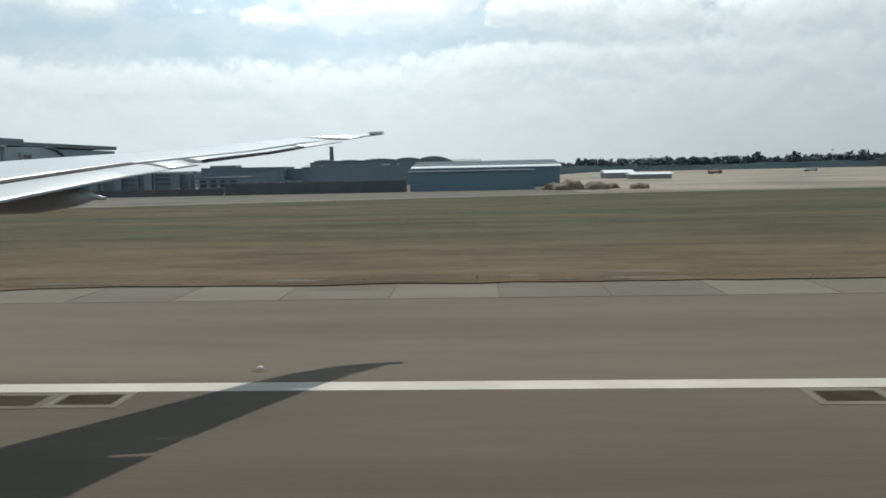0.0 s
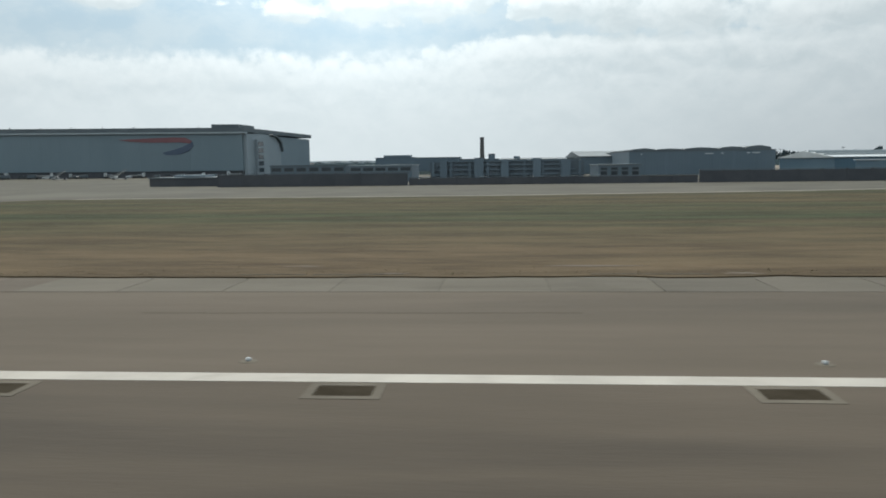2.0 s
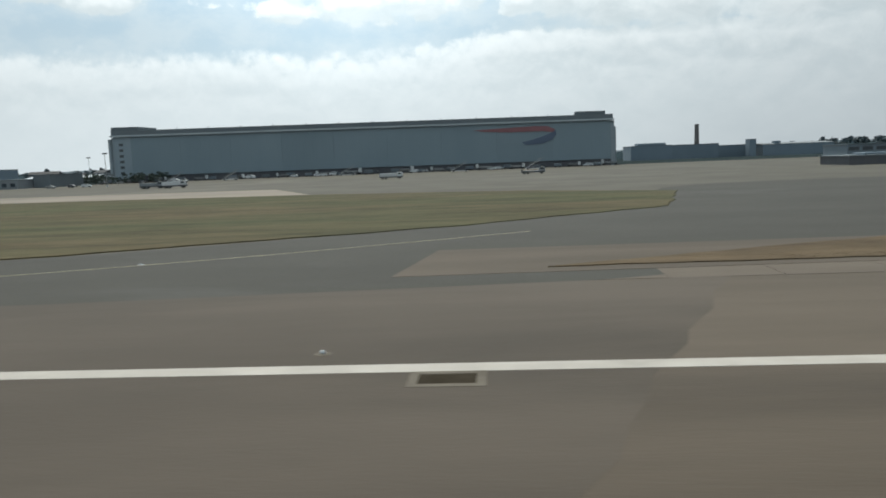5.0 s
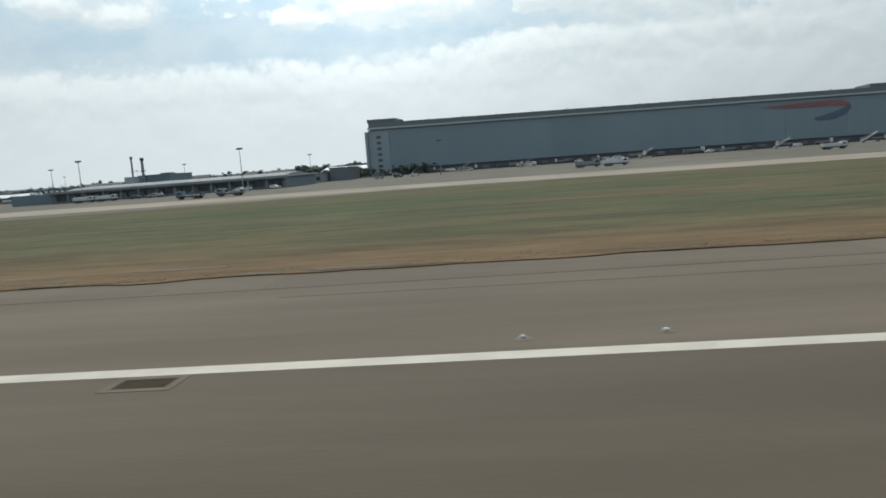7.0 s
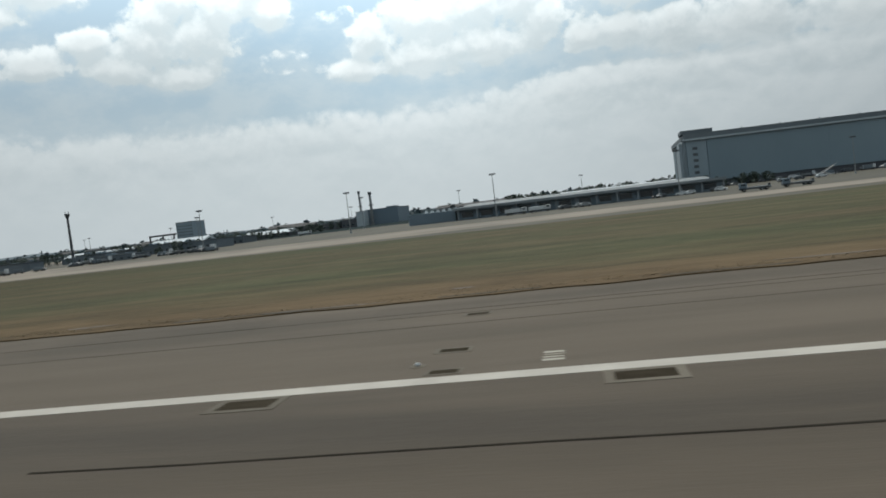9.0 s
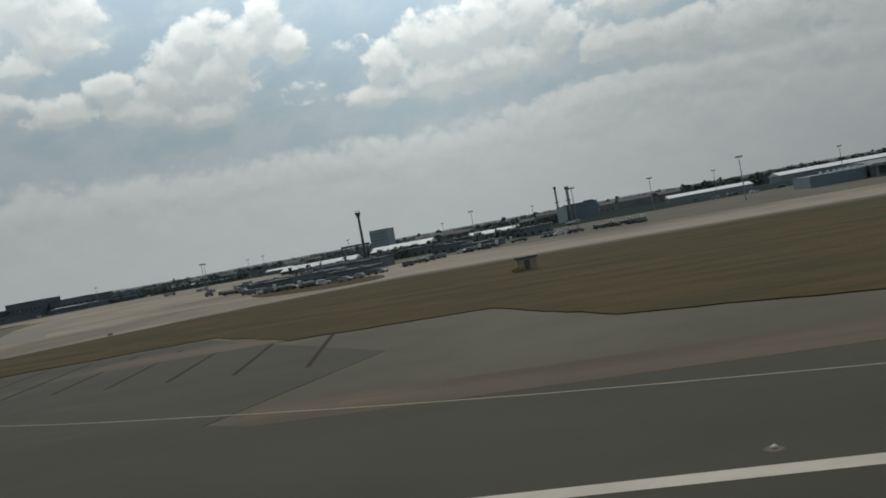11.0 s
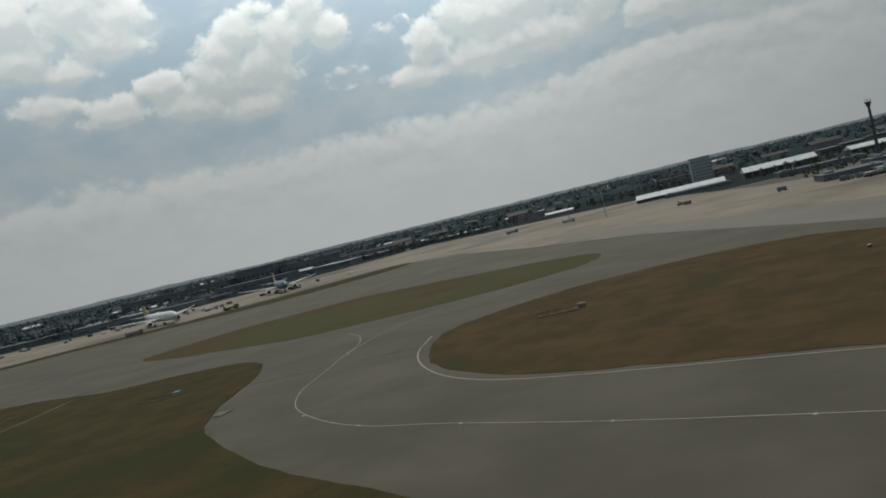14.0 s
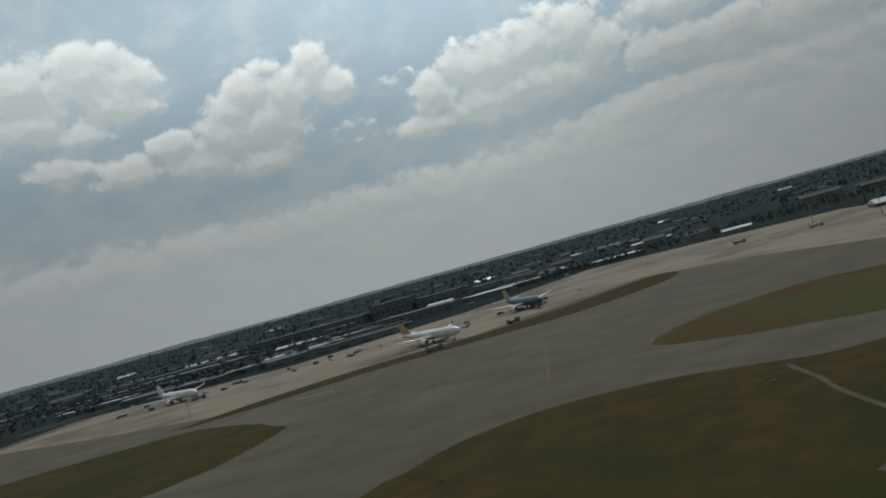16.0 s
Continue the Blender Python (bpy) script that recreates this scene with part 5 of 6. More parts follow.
# ---- parked aircraft, vehicles ----
def airliner(x, y, rz, skin, tail, label, s=1.0):
    """A parked twin-engined airliner, nose towards +x of its own frame, about 31 m long at this scale."""
    a = thing("airliner", x, y, 0.013, rz, label, "aircraft", "parked airliners")
    R = 1.5
    rings = []
    for u, r, dz in ((0, .06, -.15), (.012, .45, -.1), (.035, .85, -.04), (.07, 1.2, 0), (.12, 1.45, 0), (.16, 1.5, 0), (.62, 1.5, 0), (.72, 1.38, .1), (.82, 1.05, .38), (.91, .62, .72), (.98, .25, .95), (1, .08, 1.0)):
        X = 15.5 - 31 * u
        rings.append([(X, r * math.cos(6.2832 * i / 20), 2.75 + dz + r * math.sin(6.2832 * i / 20)) for i in range(20)])
    body = part("fuselage", loft(bmesh.new(), rings), skin, a, smooth=True)
    strip = bmesh.new()
    for side in (-1, 1):
        for i in range(26):
            X = 11.6 - i * .86
            box(strip, X - .12, X + .12, side * 1.44 - .03 * (side < 0), side * 1.44 + .03 * (side > 0) + .02, 2.95, 3.22)
    part("window_strip", strip, M["window_dark"], body)
    part("cockpit_window", boxed(13.9, 14.25, -.55, .55, 3.12, 3.36, bevel=.05), M["window_dark"], body)

    def foil(rows):
        bm = bmesh.new()
        loft(bm, [[(lx, yy, zz), (lx - .3 * c, yy, zz + .06 * c), (lx - .7 * c, yy, zz + .05 * c), (lx - c, yy, zz), (lx - .7 * c, yy, zz - .04 * c), (lx - .3 * c, yy, zz - .05 * c)] for lx, c, yy, zz in rows])
        return bm
    for sd in (-1, 1):
        w = part("wing", foil([(4.2, 6.6, sd * 1.2, 2.0), (1.2, 4.2, sd * 5, 2.4), (-3.4, 1.9, sd * 11.5, 3.0), (-5.6, .8, sd * 14.6, 3.5)]), M["plane_white"], a, smooth=True)
        part("wing_fence", boxed(-6.5, -5.6, sd * 14.6 - .04, sd * 14.6 + .04, 3.45, 4.1), tail, w)
        e = part("engine", loft(bmesh.new(), [[(X, sd * 4.7 + r * math.cos(6.2832 * i / 16), 1.25 + r * math.sin(6.2832 * i / 16)) for i in range(16)] for X, r in ((3.9, .72), (3.6, .86), (2.4, .9), (1.0, .74), (.2, .5))]), M["plane_white"], a, smooth=True)
        part("intake", tube(bmesh.new(), (3.86, sd * 4.7, 1.25), (3.93, sd * 4.7, 1.25), .66, .66, 16), M["dark_metal"], e)
        part("pylon", boxed(.2, 2.6, sd * 4.7 - .1, sd * 4.7 + .1, 1.9, 2.45), M["plane_white"], e)
        part("tailplane", foil([(-11.2, 3.0, sd * .5, 3.6), (-14.0, 1.2, sd * 5.2, 4.0)]), M["plane_white"], a, smooth=True)
        part("wheel", tube(bmesh.new(), (-1.2, sd * 1.6 - .3, .33), (-1.2, sd * 1.6 + .3, .33), .33, .33, 12), M["tyre"], a)
        part("gear_leg", tube(bmesh.new(), (-1.2, sd * 1.6, .3), (-1.2, sd * 1.4, 1.8), .12), M["metal"], a)
    fin = bmesh.new()
    loft(fin, [[(-9.6, -.13, 4.0), (-9.6, .13, 4.0), (-14.6, .1, 4.3), (-14.6, -.1, 4.3)], [(-13.0, -.05, 7.5), (-13.0, .05, 7.5), (-15.3, .05, 7.5), (-15.3, -.05, 7.5)]])
    part("tail_fin", fin, tail, a)
    part("nose_wheel", tube(bmesh.new(), (11.6, -.16, .26), (11.6, .16, .26), .26, .26, 12), M["tyre"], a)
    part("nose_leg", tube(bmesh.new(), (11.6, 0, .2), (11.6, 0, 1.6), .09), M["metal"], a)
    if s != 1.0:
        a.scale = (s, s, s)
    return a


airliner(-625, 170, -35, M["plane_white"], M["gold"], "white airliner with a golden tail fin parked on concrete", .82)
airliner(-606.3, 204.5, -55, M["plane_blue"], M["gold"], "dark blue airliner parked on the concrete apron", .85)
airliner(-713, 184, -28, M["plane_white"], M["plane_white"], "white airliner parked beside the terminal stands", .82)


def tow_truck(x, y, rz, cab, bed, label):
    v = thing("apron_vehicle", x, y, 0.013, rz, label, "vehicle", "apron vehicles")
    part("chassis", boxed(-2.6, 2.6, -.62, .62, .34, .58, bevel=.04), M["dark_metal"], v)
    c = part("cab", boxed(1.25, 2.55, -.66, .66, .58, 1.5, bevel=.12), cab, v)
    part("windscreen", boxed(2.5, 2.575, -.52, .52, 1.0, 1.38), M["window_dark"], c)
    for s in (-1, 1):
        part("side_window", boxed(1.5, 2.25, s * .665 - .012, s * .665 + .012, 1.0, 1.36), M["window_dark"], c)
    part("bed", boxed(-2.6, 1.1, -.66, .66, .58, bed, bevel=.04), M["render_grey"] if bed < .9 else cab, v)
    part("tail_frame", boxed(-2.5, -2.2, -.6, .6, bed, bed + .35, bevel=.03), M["dark_metal"], v)
    for wx in (-1.9, -1.1, 1.8):
        for s in (-1, 1):
            w = part("wheel", tube(bmesh.new(), (wx, s * .52 - .12, .3), (wx, s * .52 + .12, .3), .3, .3, 14), M["tyre"], v)
            part("hub", tube(bmesh.new(), (wx, s * .66 - .02, .3), (wx, s * .66 + .02, .3), .13, .13, 10), M["metal"], w)
    v.scale = (.8, .8, .8)
    part("beacon", tube(bmesh.new(), (1.9, 0, 1.5), (1.9, 0, 1.64), .09, .07, 10), M["yellow_paint"], v)
    return v


for x, y, rz, cab, bed, lab in ((-288.6, 112, 176, "steel_blue", .75, "flat-bed apron truck with a dark blue-grey cab"), (-282.7, 113, 178, "steel_blue", .72, "flat-bed apron truck with a dark blue-grey cab"),
                                (-223, 130, 4, "van_white", 1.35, "grey box truck on the apron"), (-227.5, 131, 3, "render_grey", 1.25, "grey box truck on the apron"),
                                (-186, 136, 8, "van_white", 1.3, "white box truck on the apron"), (-161, 134, 0, "render_grey", .72, "small grey flat-bed apron truck"),
                                (-319.6, 144, 5, "van_white", 1.4, "white delivery truck before the terminal"), (-324, 143.5, 5, "van_white", 1.4, "white delivery truck before the terminal"),
                                (-394, 222, 30, "van_white", 1.4, "white box truck on the apron"), (-618, 150, 40, "render_grey", 1.3, "grey loader truck beside the aircraft stands"),
                                (-603, 170, 60, "yellow_paint", 1.0, "yellow service truck beside the aircraft"), (-622, 190, 20, "van_white", 1.0, "white service truck beside the aircraft"),
                                (72, 240, 0, "red_paint", 1.3, "red service truck far across the apron"), (110, 262, 0, "van_white", 1.5, "white coach far across the apron"),
                                (-700, 176, 15, "render_grey", 1.2, "grey loader truck beside the stands"), (-520, 236, 0, "van_white", 1.3, "white box truck on the apron"),
                                (-541, 250, 20, "render_grey", 1.3, "grey box truck on the apron"), (205, 330, 5, "van_white", 1.6, "white coach far across the apron"), (232, 300, 2, "van_white", 1.4, "white service truck far across the apron")):
    tow_truck(x, y, rz, M[cab], bed, lab)

rgv = random.Random(11)


def car(x, y, rz, paint):
    v = thing("parked_car", x, y, 0.013, rz, "small parked car seen far off", "car", "parked cars")
    bm = bmesh.new()
    loft(bm, [[(X, sd, z) for sd, z in ((-.42, z0), (.42, z0), (.42, z1), (.36, z2), (-.36, z2), (-.42, z1))] for X, z0, z1, z2 in ((-1.1, .2, .42, .5), (-.9, .14, .45, .68), (-.5, .12, .46, .76), (.25, .12, .46, .75), (.55, .12, .45, .5), (1.05, .16, .4, .44))])
    part("body", bm, paint, v)
    for wx in (-.65, .65):
        for s in (-1, 1):
            part("wheel", tube(bmesh.new(), (wx, s * .4 - .06, .16), (wx, s * .4 + .06, .16), .16, .16, 10), M["tyre"], v)
    part("glazing", boxed(-.78, .42, -.4, .4, .5, .66, bevel=.06), M["window_dark"], v)
    return v


cars = [car(-262, 172, 10, M["van_white"]), car(-266, 173, -20, M["dark_metal"]), car(-270, 171, 5, M["metal"])]
for i in range(60):
    base = cars[i % 3]
    if i < 16:
        p = (rgv.uniform(-278, -140), rgv.uniform(202, 209))
    elif i < 30:
        p = (rgv.uniform(-318, -286), rgv.uniform(146, 149))
    elif i < 44:
        p = (rgv.uniform(-360, -300), rgv.uniform(196, 240))
    else:
        p = (rgv.uniform(-720, -600), rgv.uniform(300, 420))
    copy_thing(base, pose(p[0], p[1], 0.013 if p[1] < 213 else -.06, 0, 0, rgv.uniform(-25, 25) + 180 * (i % 2)))

# carts and loaders strewn along the apron's far edge
cart = thing("baggage_cart", -470, 150, 0.013, 12, "small dark canvas-sided baggage cart on the apron", "cart", "baggage carts")
part("bed", boxed(-.8, .8, -.4, .4, .16, .26), M["dark_metal"], cart)
part("canopy", boxed(-.78, .78, -.38, .38, .26, .85, bevel=.06), M["gate_wall"], cart)
part("drawbar", boxed(.8, 1.25, -.03, .03, .14, .2), M["dark_metal"], cart)
for wx in (-.55, .55):
    for sd in (-1, 1):
        part("wheel", tube(bmesh.new(), (wx, sd * .36 - .05, .13), (wx, sd * .36 + .05, .13), .13, .13, 10), M["tyre"], cart)
loader = thing("container_loader", -455, 138, 0.013, -20, "grey scissor-lift container loader on the apron", "loader", "container loaders")
part("platform", boxed(-1.5, 1.2, -.55, .55, .62, .78), M["metal"], loader)
part("chassis", boxed(-1.6, 1.6, -.5, .5, .2, .42, bevel=.03), M["dark_metal"], loader)
part("cab", boxed(1.2, 1.7, -.5, .1, .42, 1.25, bevel=.05), M["van_white"], loader)
for sd in (-1, 1):
    brace = bmesh.new()
    tube(brace, (-1.2, sd * .48, .42), (.8, sd * .48, .64), .05, .05, 6)
    tube(brace, (.8, sd * .48, .42), (-1.2, sd * .48, .64), .05, .05, 6)
    part("scissor_arm", brace, M["metal"], loader)
    for wx in (-1.2, 1.2):
        part("wheel", tube(bmesh.new(), (wx, sd * .5 - .08, .2), (wx, sd * .5 + .08, .2), .2, .2, 12), M["tyre"], loader)
EDGE = ((-494, 198), (-466, 144), (-457, 139), (-444, 119), (-435, 110.5), (-421.5, 104.5), (-413, 136), (-398, 148), (-387, 141), (-379, 134))
for i in range(62):
    u = rgv.random() * (len(EDGE) - 1.001)
    k = int(u)
    x, y = (EDGE[k][m] + (EDGE[k + 1][m] - EDGE[k][m]) * (u - k) for m in (0, 1))
    src = loader if i % 5 == 0 else cart if i % 5 < 3 else cars[i % 3]
    copy_thing(src, pose(x, y - rgv.uniform(.2, 3.5), 0.013, 0, 0, rgv.uniform(-40, 40) + 180 * (i % 2)))
for i in range(34):
    x = rgv.uniform(-735, -590)
    y = 176 + (x + 735) * .17 + rgv.uniform(0, 26)
    copy_thing((loader, cart, cars[0], cars[1], cart)[i % 5], pose(x, y, 0.013 if y < 212 else -.06, 0, 0, rgv.uniform(-60, 60)))

for i in range(44):
    x = -279 + 143 * (i + rgv.random()) / 44
    y = 213.4 - (x + 281) * .069 + rgv.uniform(-2, 5.5)
    copy_thing((cart, loader, cart, cars[1], cart, loader, cars[0])[i % 7], pose(x, y, -.06 if y > 213.5 else 0.002, 0, 0, rgv.uniform(-30, 30) + 180 * (i % 2)) @ Matrix.Scale(rgv.uniform(1.0, 1.5), 4))

# small airfield signs in the grass
sign = thing("airfield_sign", label="low yellow and black airfield sign box in the grass", category="sign", group="airfield signs")
part("panel", boxed(-.75, .75, -.1, .1, .18, .62, bevel=.03), M["yellow_paint"], sign)
part("back", boxed(-.78, .78, .1, .16, .15, .65), M["dark_metal"], sign)
for x in (-.5, .5):
    part("leg", boxed(x - .05, x + .05, -.05, .05, -.04, .2), M["dark_metal"], sign)
sign.matrix_basis = pose(-393, 59.5, 0.04, 0, 0, 8) @ Matrix.Scale(.6, 4)
for x, y in ((-436.6, 69), (-558.3, 54.1), (-557.2, 53.5), (-584.7, 43.3)):
    copy_thing(sign, pose(x, y, 0.04, 0, 0, 10 + x % 7) @ Matrix.Scale(.55, 4))
for x0, y0, a in ((-537.4, 50.2, -2), (-502, 54.6, 10)):
    g = thing("grating_strip", x0, y0, 0.045, a, "pair of narrow pale rails lying in the grass", "grating", "grating strips")
    for k in (-1.2, 1.2):
        part("rail", boxed(-1.75, 1.75, k - .06, k + .06, 0, .06, bevel=.01), M["collar"], g)
    for k in range(4):
        part("crossbar", boxed(-1.5 + k, -1.42 + k, -1.1, 1.1, 0, .03), M["track"], g)
    part("box", boxed(1.75, 2.35, -.35, .35, 0, .3, bevel=.03), M["render_grey"] if a < 0 else M["slab"], g)

# weather hut in the grass
hut = thing("equipment_hut", -392.4, 61.5, 0.04, 6, "small pale equipment hut in the grass", "hut")
part("wall", boxed(-.8, .8, -.5, .5, 0, .95), M["cream"], hut)
part("roof", boxed(-.95, .95, -.65, .65, .95, 1.08), M["tile_roof"], hut)
part("door", boxed(-.2, .25, -.53, -.5, .02, .8), M["brick"], hut)


# ---- the aircraft wing beside the camera at the start of the run ----
def wing():
    w = thing("aircraft_wing", 0, 0, 0, 0, "swept silver-white airliner wing with flaps, held above the runway", "wing")
    # lateral y, leading x, trailing x, height of the trailing edge
    span = ((5.6, -9.25, -5.45, 2.56), (7.2, -8.05, -4.92, 2.79), (8.6, -7.0, -4.46, 2.98), (9.7, -6.15, -4.06, 3.12), (10.8, -5.35, -3.62, 3.23),
            (11.8, -4.6, -3.17, 3.33), (12.8, -3.87, -2.68, 3.47), (13.4, -3.35, -2.33, 3.55), (13.85, -2.75, -2.0, 3.62), (14.05, -2.2, -1.75, 3.66))

    def rib(y, a, b, z, u0=0.0, u1=1.0, drop=0.0, thick=1.0):
        c = b - a
        t = .026 * c * thick
        up = [(u, t * (2.6 * math.sqrt(max(u, 0)) * (1 - u) * 1.15 + .02)) for u in (0, .03, .1, .25, .45, .65, .85, 1)]
        lo = [(u, -t * (1.5 * math.sqrt(max(u, 0)) * (1 - u))) for u in (.85, .65, .45, .25, .1, .03)]
        pts = []
        for u, dz in up + lo:
            uu = u0 + (u1 - u0) * u
            pts.append((a + c * uu, y, z + .035 * c * (1 - uu) + dz - drop * u))
        return pts
    part("main_panel", loft(bmesh.new(), [rib(y, a, b, z, 0, .80) for y, a, b, z in span[:-2]]), M["wing_paint"], w, "polished pale grey upper skin", True)

    def strip(name, y0, y1, u0, u1, drop, n=6, mat="wing_paint", thick=.45, lift=0.0):
        rows = []
        for i in range(n + 1):
            y = y0 + (y1 - y0) * i / n
            k = max(j for j in range(len(span) - 1) if span[j][0] <= y + 1e-6)
            p, q = span[k], span[k + 1]
            f = (y - p[0]) / (q[0] - p[0])
            a, b, z = (p[m] + (q[m] - p[m]) * f for m in (1, 2, 3))
            rows.append([(x, yy, zz + lift) for x, yy, zz in rib(y, a, b, z, u0, u1, drop, thick)])
        return part(name, loft(bmesh.new(), rows), M[mat], w, smooth=True)
    strip("inboard_flap", 5.6, 9.75, .80, 1.04, .05)
    strip("flaperon", 9.85, 10.35, .80, 1.0, .06, 3)
    strip("outboard_flap", 10.4, 12.45, .80, 1.0, .03)
    strip("aileron", 12.5, 13.35, .80, 1.0, .03, 4)
    strip("flap_gap_seal", 5.6, 9.75, .775, .815, .0, 6, "gap", .5, .012)
    strip("outboard_gap_seal", 10.4, 12.45, .985, 1.01, .03, 6, "gap", .5, 0)
    part("wing_tip", loft(bmesh.new(), [rib(y, a, b, z) for y, a, b, z in span[-3:]]), M["wing_paint"], w, smooth=True)
    part("tip_light", boxed(-2.0, -1.74, 13.98, 14.1, 3.66, 3.72, bevel=.02), M["white_roof"], w, "bright lens at the wing tip")
    # canoe fairing under the flap
    rings = []
    for u, r in ((0, .03), (.08, .14), (.25, .24), (.5, .28), (.72, .25), (.9, .15), (1, .04)):
        X = -6.8 + 2.45 * u
        rings.append([(X, 8.55 + .62 * r * math.cos(6.2832 * i / 14), 2.86 - .03 * math.sin(u * 3.1) - .08 * u + .72 * r * math.sin(6.2832 * i / 14)) for i in range(14)])
    f = part("flap_fairing", loft(bmesh.new(), rings), M["wing_grey"], w, "grey canoe-shaped flap track fairing", True)
    part("fairing_tip", tube(bmesh.new(), (-4.75, 8.55, 2.86), (-4.25, 8.55, 2.75), .11, .015, 12), M["wing_paint"], f, "bright tail cone")
    # main wheels below the root, out of sight from the window
    leg = part("landing_gear", tube(bmesh.new(), (-7.6, 6.0, .3), (-7.6, 6.0, 2.62), .12, .14, 12), M["metal"], w, "grey landing gear leg")
    for k in (-.55, 0, .55):
        for s in (-.3, .3):
            part("wheel", tube(bmesh.new(), (-7.6 + k, 6.0 + s - .11, .275), (-7.6 + k, 6.0 + s + .11, .275), .268, .268, 16), M["tyre"], leg)
    return w


wing()


# ---- trees and the country beyond ----
def grove(name, spots, label, seed, clumps=26, group=""):
    """Many broad trees as one mesh: trunks, limbs and crowns of loose leaf clumps."""
    rg = random.Random(seed)
    V, F = [], []

    def tri(p, size):
        k = len(V)
        d = [Vector((rg.gauss(0, 1), rg.gauss(0, 1), rg.gauss(0, .7))).normalized() * size * rg.uniform(.6, 1.2) for _ in range(4)]
        V.extend([tuple(p + q) for q in d])
        F.extend([(k, k + 1, k + 2), (k, k + 2, k + 3), (k, k + 3, k + 1), (k + 1, k + 3, k + 2)])
    TV, TF = [], []
    for x, y, h in spots:
        r = h * rg.uniform(.28, .42)
        k = len(TV)
        for zz, rr in ((-.1, .04 * h), (h * .36, .025 * h)):
            for i in range(5):
                TV.append((x + rr * math.cos(i * 1.2566), y + rr * math.sin(i * 1.2566), zz))
        for i in range(5):
            TF.append((k + i, k + (i + 1) % 5, k + 5 + (i + 1) % 5, k + 5 + i))
        for i in range(clumps):
            a, u = rg.uniform(0, 6.283), rg.random() ** .6
            e = rg.uniform(-.75, 1)
            rad = r * u * math.sqrt(max(0.05, 1 - e * e * .8))
            tri(Vector((x + rad * math.cos(a), y + rad * math.sin(a), h * .52 + e * h * .44)), h * rg.uniform(.09, .17) * (2.0 if clumps < 20 else 1.25))
    me = bpy.data.meshes.new(name)
    me.from_pydata(V + TV, [], F + [tuple(i + len(V) for i in f) for f in TF])
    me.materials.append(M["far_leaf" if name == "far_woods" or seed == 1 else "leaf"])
    me.materials.append(M["bark"])
    for p in me.polygons[len(F):]:
        p.material_index = 1
    ob = new(name, me)
    return tagged(ob, label, "trees", group, "stuff")


def scatter(n, x0, x1, y0, y1, h0, h1, seed):
    rg = random.Random(seed)
    return [(rg.uniform(x0, x1), rg.uniform(y0, y1), rg.uniform(h0, h1)) for _ in range(n)]


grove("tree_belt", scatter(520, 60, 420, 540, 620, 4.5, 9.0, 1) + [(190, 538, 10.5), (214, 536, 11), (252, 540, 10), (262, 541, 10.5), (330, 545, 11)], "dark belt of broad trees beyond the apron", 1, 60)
grove("tree_belt", scatter(260, -345, -230, 345, 395, 3.6, 6.0, 2), "dark belt of broad trees behind the halls", 2, 30)
grove("tree_belt", scatter(240, -640, -430, 345, 400, 2.2, 4.2, 3), "dark belt of trees behind the piers", 3, 24)
grove("tree_belt", scatter(120, -300, -262, 206, 232, 1.6, 3.0, 4), "low dark trees beside the hangar", 4, 30)
grove("tree_belt", scatter(40, -426, -404, 260, 300, 2.0, 3.6, 14), "low dark trees beside the plant", 14, 30)
grove("tree_belt", scatter(150, -462, -404, 165, 250, 1.6, 2.9, 15), "low dark trees among the gate buildings", 15, 26)
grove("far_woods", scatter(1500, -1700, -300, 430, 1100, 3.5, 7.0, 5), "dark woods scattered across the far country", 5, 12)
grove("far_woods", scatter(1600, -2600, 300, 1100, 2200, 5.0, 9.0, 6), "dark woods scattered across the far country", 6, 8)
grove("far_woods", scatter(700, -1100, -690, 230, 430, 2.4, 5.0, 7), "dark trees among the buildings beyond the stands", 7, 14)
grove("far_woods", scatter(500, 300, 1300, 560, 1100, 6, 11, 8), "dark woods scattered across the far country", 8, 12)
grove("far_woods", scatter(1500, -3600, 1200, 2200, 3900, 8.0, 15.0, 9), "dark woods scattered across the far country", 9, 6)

# the closed canopy of the far woods, broken by clearings
V, F = [], []
rgc = random.Random(41)
ys = [432]
while ys[-1] < 3900:
    ys.append(ys[-1] * 1.012 + 2.5)
for j, y in enumerate(ys):
    step = 11 + y * .008
    n = 220
    for i in range(n):
        x = -420 - step * n * .5 + i * step + rgc.uniform(-.3, .3) * step
        p = Vector((x * .006, y * .006, 3))
        h = 2.2 + y * .0016 + 2.2 * noise.noise(p * 2.2) + rgc.uniform(-1.1, 1.1) * (1 + y * .0004)
        bare = noise.noise(Vector((x * .011, y * .007, 9))) + .35 * noise.noise(Vector((x * .05, y * .03, 2))) < -.2
        V.append((x, y + rgc.uniform(-.3, .3) * (y * .012), -.1 if bare or j == 0 else max(.3, h * .8)))
for j in range(len(ys) - 1):
    for i in range(n - 1):
        a = j * n + i
        if max(V[a][2], V[a + 1][2], V[a + n][2], V[a + n + 1][2]) < 0:
            continue
        F.append((a, a + 1, a + n + 1, a + n))
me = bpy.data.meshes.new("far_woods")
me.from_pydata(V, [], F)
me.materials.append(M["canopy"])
tagged(new("far_woods", me), "dark canopy of woods across the far country, tinted blue for haze", "trees", "", "stuff")

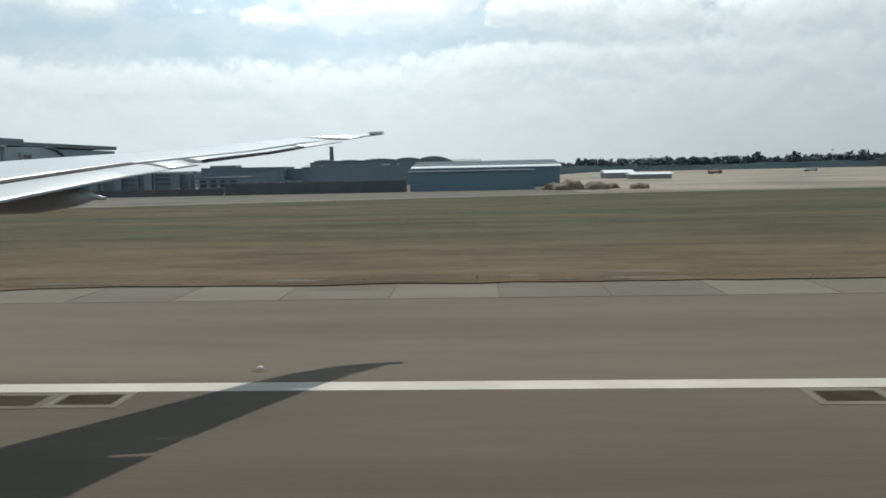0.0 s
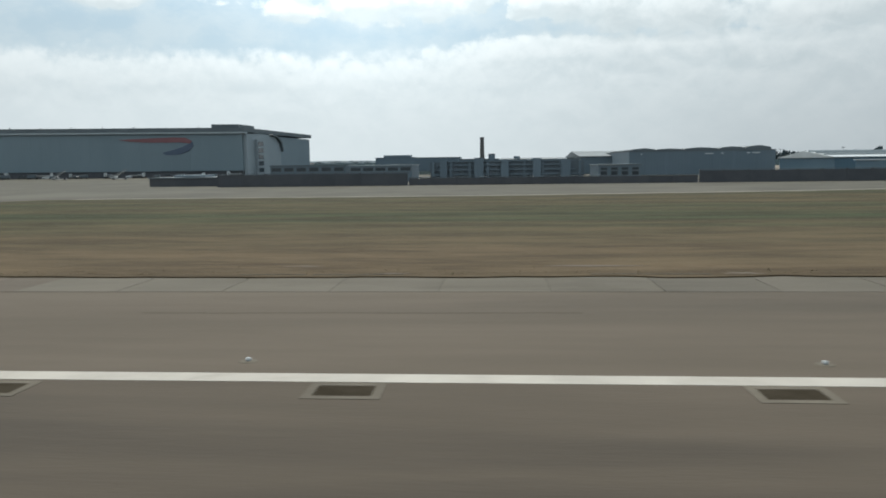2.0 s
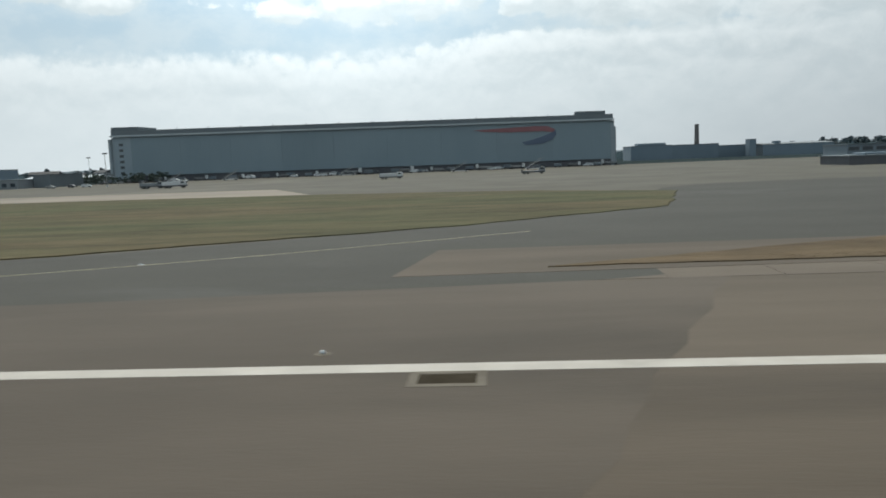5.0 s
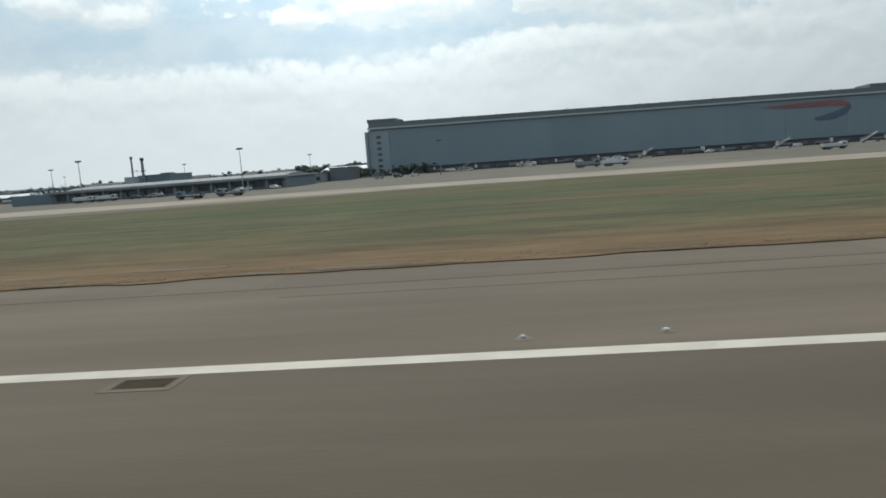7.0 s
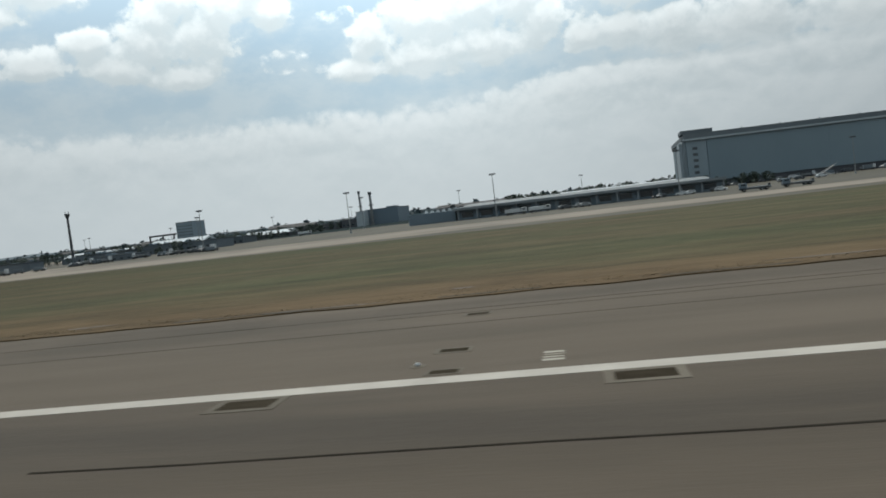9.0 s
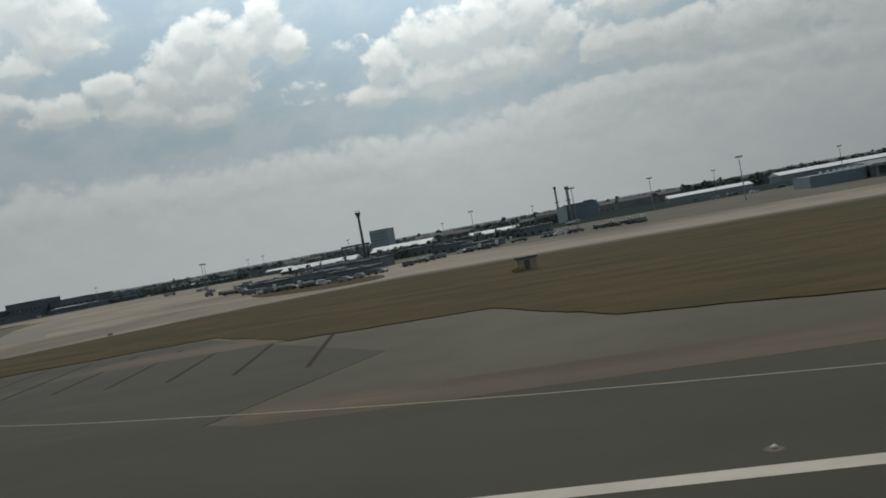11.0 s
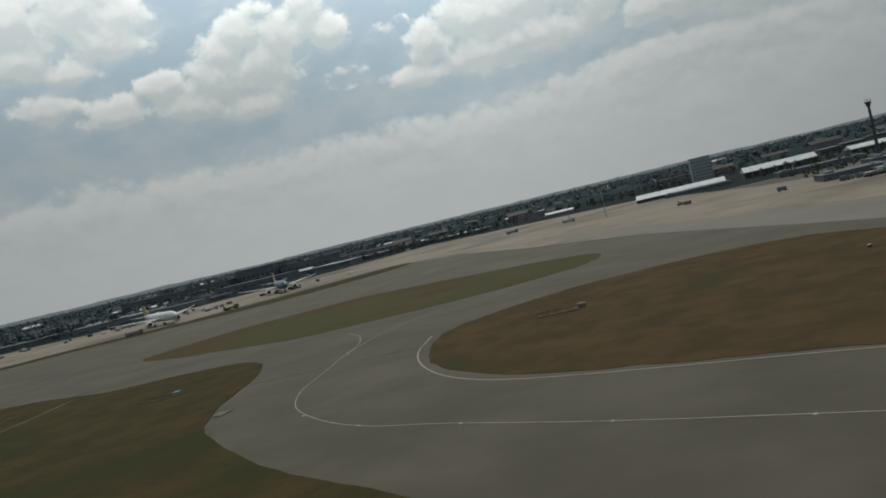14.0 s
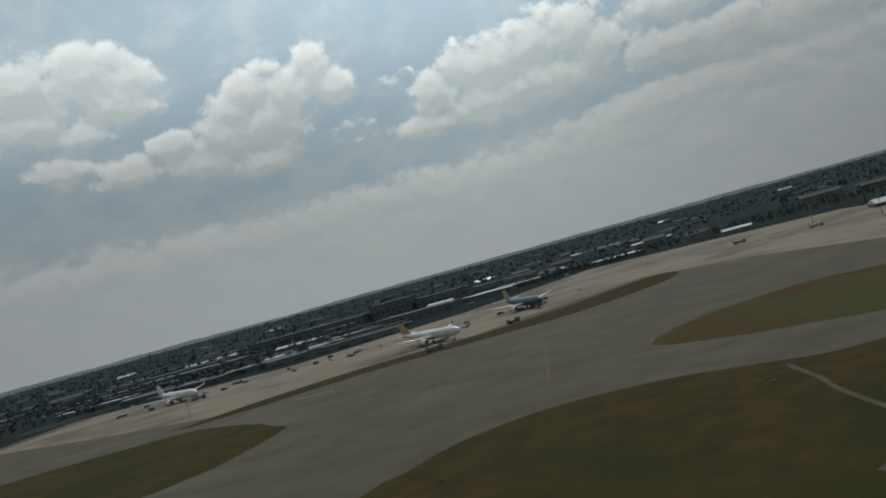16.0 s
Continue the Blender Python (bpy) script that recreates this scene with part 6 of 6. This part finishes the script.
rgb = random.Random(21)
for i in range(150):
    x, y = rgb.uniform(-1350, -250), 345 + 900 * rgb.random() ** 1.5
    w, d, hh = rgb.uniform(7, 22), rgb.uniform(5, 9), rgb.uniform(1.6, 4.2)
    white = rgb.random() < .1
    flat = rgb.random() < .4
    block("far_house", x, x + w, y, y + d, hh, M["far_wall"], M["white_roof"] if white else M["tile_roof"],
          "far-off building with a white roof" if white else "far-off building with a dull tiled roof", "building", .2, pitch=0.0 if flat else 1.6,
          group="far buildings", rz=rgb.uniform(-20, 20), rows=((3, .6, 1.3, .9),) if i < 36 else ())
# long terminal blocks beyond the stands
for x0, x1, y, hh, lab in ((-726, -702, 380, 9.0, "large square grey cargo building"), (-700, -670, 384, 6.4, "long grey cargo building"), (-800, -728, 372, 6.0, "long grey cargo building"),
                           (-690, -655, 300, 3.4, "dark square storage building"), (-720, -692, 236, 2.0, "low dark stand building"), (-770, -725, 226, 1.8, "low dark stand building"),
                           (-655, -635, 330, 2.2, "low pale shed near the stands"), (-820, -765, 300, 3.0, "long dark roofed warehouse"), (-880, -800, 340, 3.2, "long dark roofed warehouse"),
                           (-700, -640, 430, 3.0, "long dark roofed warehouse"), (-600, -575, 360, 1.7, "low pale shed near the stands")):
    block("cargo_building", x0, x1, y, y + 16, hh, M["gate_wall"], M["fascia"] if "pale" in lab else M["gate_roof"], lab, "warehouse", .3, rows=((8, hh * .45, hh * .58, (x1 - x0) / 14),), group="cargo buildings")
for i, (x0, x1, y) in enumerate(((-640, -618, 400), (-585, -560, 470), (-540, -528, 330), (-760, -735, 330), (-690, -676, 372), (-880, -840, 420), (-520, -495, 520), (-480, -440, 600), (-640, -600, 620), (-820, -790, 560))):
    block("white_roofed_shed", x0, x1, y, y + 6, 1.5, M["far_wall"], M["white_roof"], "long low shed with a white roof far off", "shed", .3, pitch=.9, group="white sheds")

rgs = random.Random(77)
for i in range(46):
    x, y = rgs.uniform(-1060, -610), 232 + 220 * rgs.random() ** 1.2
    if x > -690:
        y += 95 + (x + 690) * .7
    w, d, hh = rgs.uniform(16, 58), rgs.uniform(4, 8), rgs.uniform(.9, 2.3)
    pale = rgs.random() < .22
    block("stand_building", x, x + w, y, y + d, hh, M["gate_wall"], M["white_roof"] if rgs.random() < .1 else M["fascia"] if pale else M["gate_roof"],
          "long low building with a pale roof behind the stands" if pale else "long low dark building behind the stands", "building", .25, rz=16 + rgs.uniform(-4, 4),
          group="stand buildings", rows=((6, .35, .7, w / 11),), extras=((x + w * .3, x + w * .42, y + 1, y + 3, hh + .7),))

# low hills closing the view, far past the last woods, blue by their own glow
hills = bmesh.new()
ring = []
for i in range(420):
    a = radians(-75 + 150 * i / 419)
    R = 4550
    ring.append([(R * math.sin(a) - 300, R * math.cos(a), -3), (R * math.sin(a) - 300, R * math.cos(a), 25 + 8 * noise.noise(Vector((i * .045, 3, 0))) + 4 * noise.noise(Vector((i * .2, 1, 0))) + 2.5 * noise.noise(Vector((i * .9, 5, 0))))])
loft(hills, ring, closed=False, caps=False)
bmesh.ops.solidify(hills, geom=hills.faces[:], thickness=6)
# blue-grey emission imitates the haze that softens the horizon
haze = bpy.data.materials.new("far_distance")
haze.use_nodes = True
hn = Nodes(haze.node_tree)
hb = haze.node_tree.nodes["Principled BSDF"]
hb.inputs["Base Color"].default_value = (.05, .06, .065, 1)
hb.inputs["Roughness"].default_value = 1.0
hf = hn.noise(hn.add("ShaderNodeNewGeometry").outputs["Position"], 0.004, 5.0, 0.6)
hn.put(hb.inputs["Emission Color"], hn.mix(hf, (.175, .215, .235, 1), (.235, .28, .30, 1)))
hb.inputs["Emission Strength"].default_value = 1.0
whole("backdrop", hills, haze, "low wooded skyline glowing pale blue as haze", "hills", kind="structure")

# ---- the concrete shoulder slabs beside the runway ----
for sx0, sx1, every, skin, gap in ((24, -74, 2.62, "pale_shoulder", .014), (-74.3, -166, 2.62, "shoulder", .006), (-214, -395, 2.9, "asphalt_pale", .001)):
    shoulder = thing("shoulder", 0, 0, 0, 0, "pale jointed concrete shoulder beside the runway", "pavement", kind="structure")
    meshes = []
    for v in range(4):
        bm = boxed(-every / 2 + gap + .002 * v * (gap > .002), every / 2 - gap, 17.74, 20.4, 0.001, 0.0095 + .0004 * v)
        meshes.append(mesh_of("slab", bm, M[skin]))
    x, i = sx0, 0
    while x > sx1:
        o = new("slab", meshes[(i * 7 + i // 3) % 4])
        o.parent = shoulder
        o.location = (x - every / 2, 0, 0)
        x -= every
        i += 1
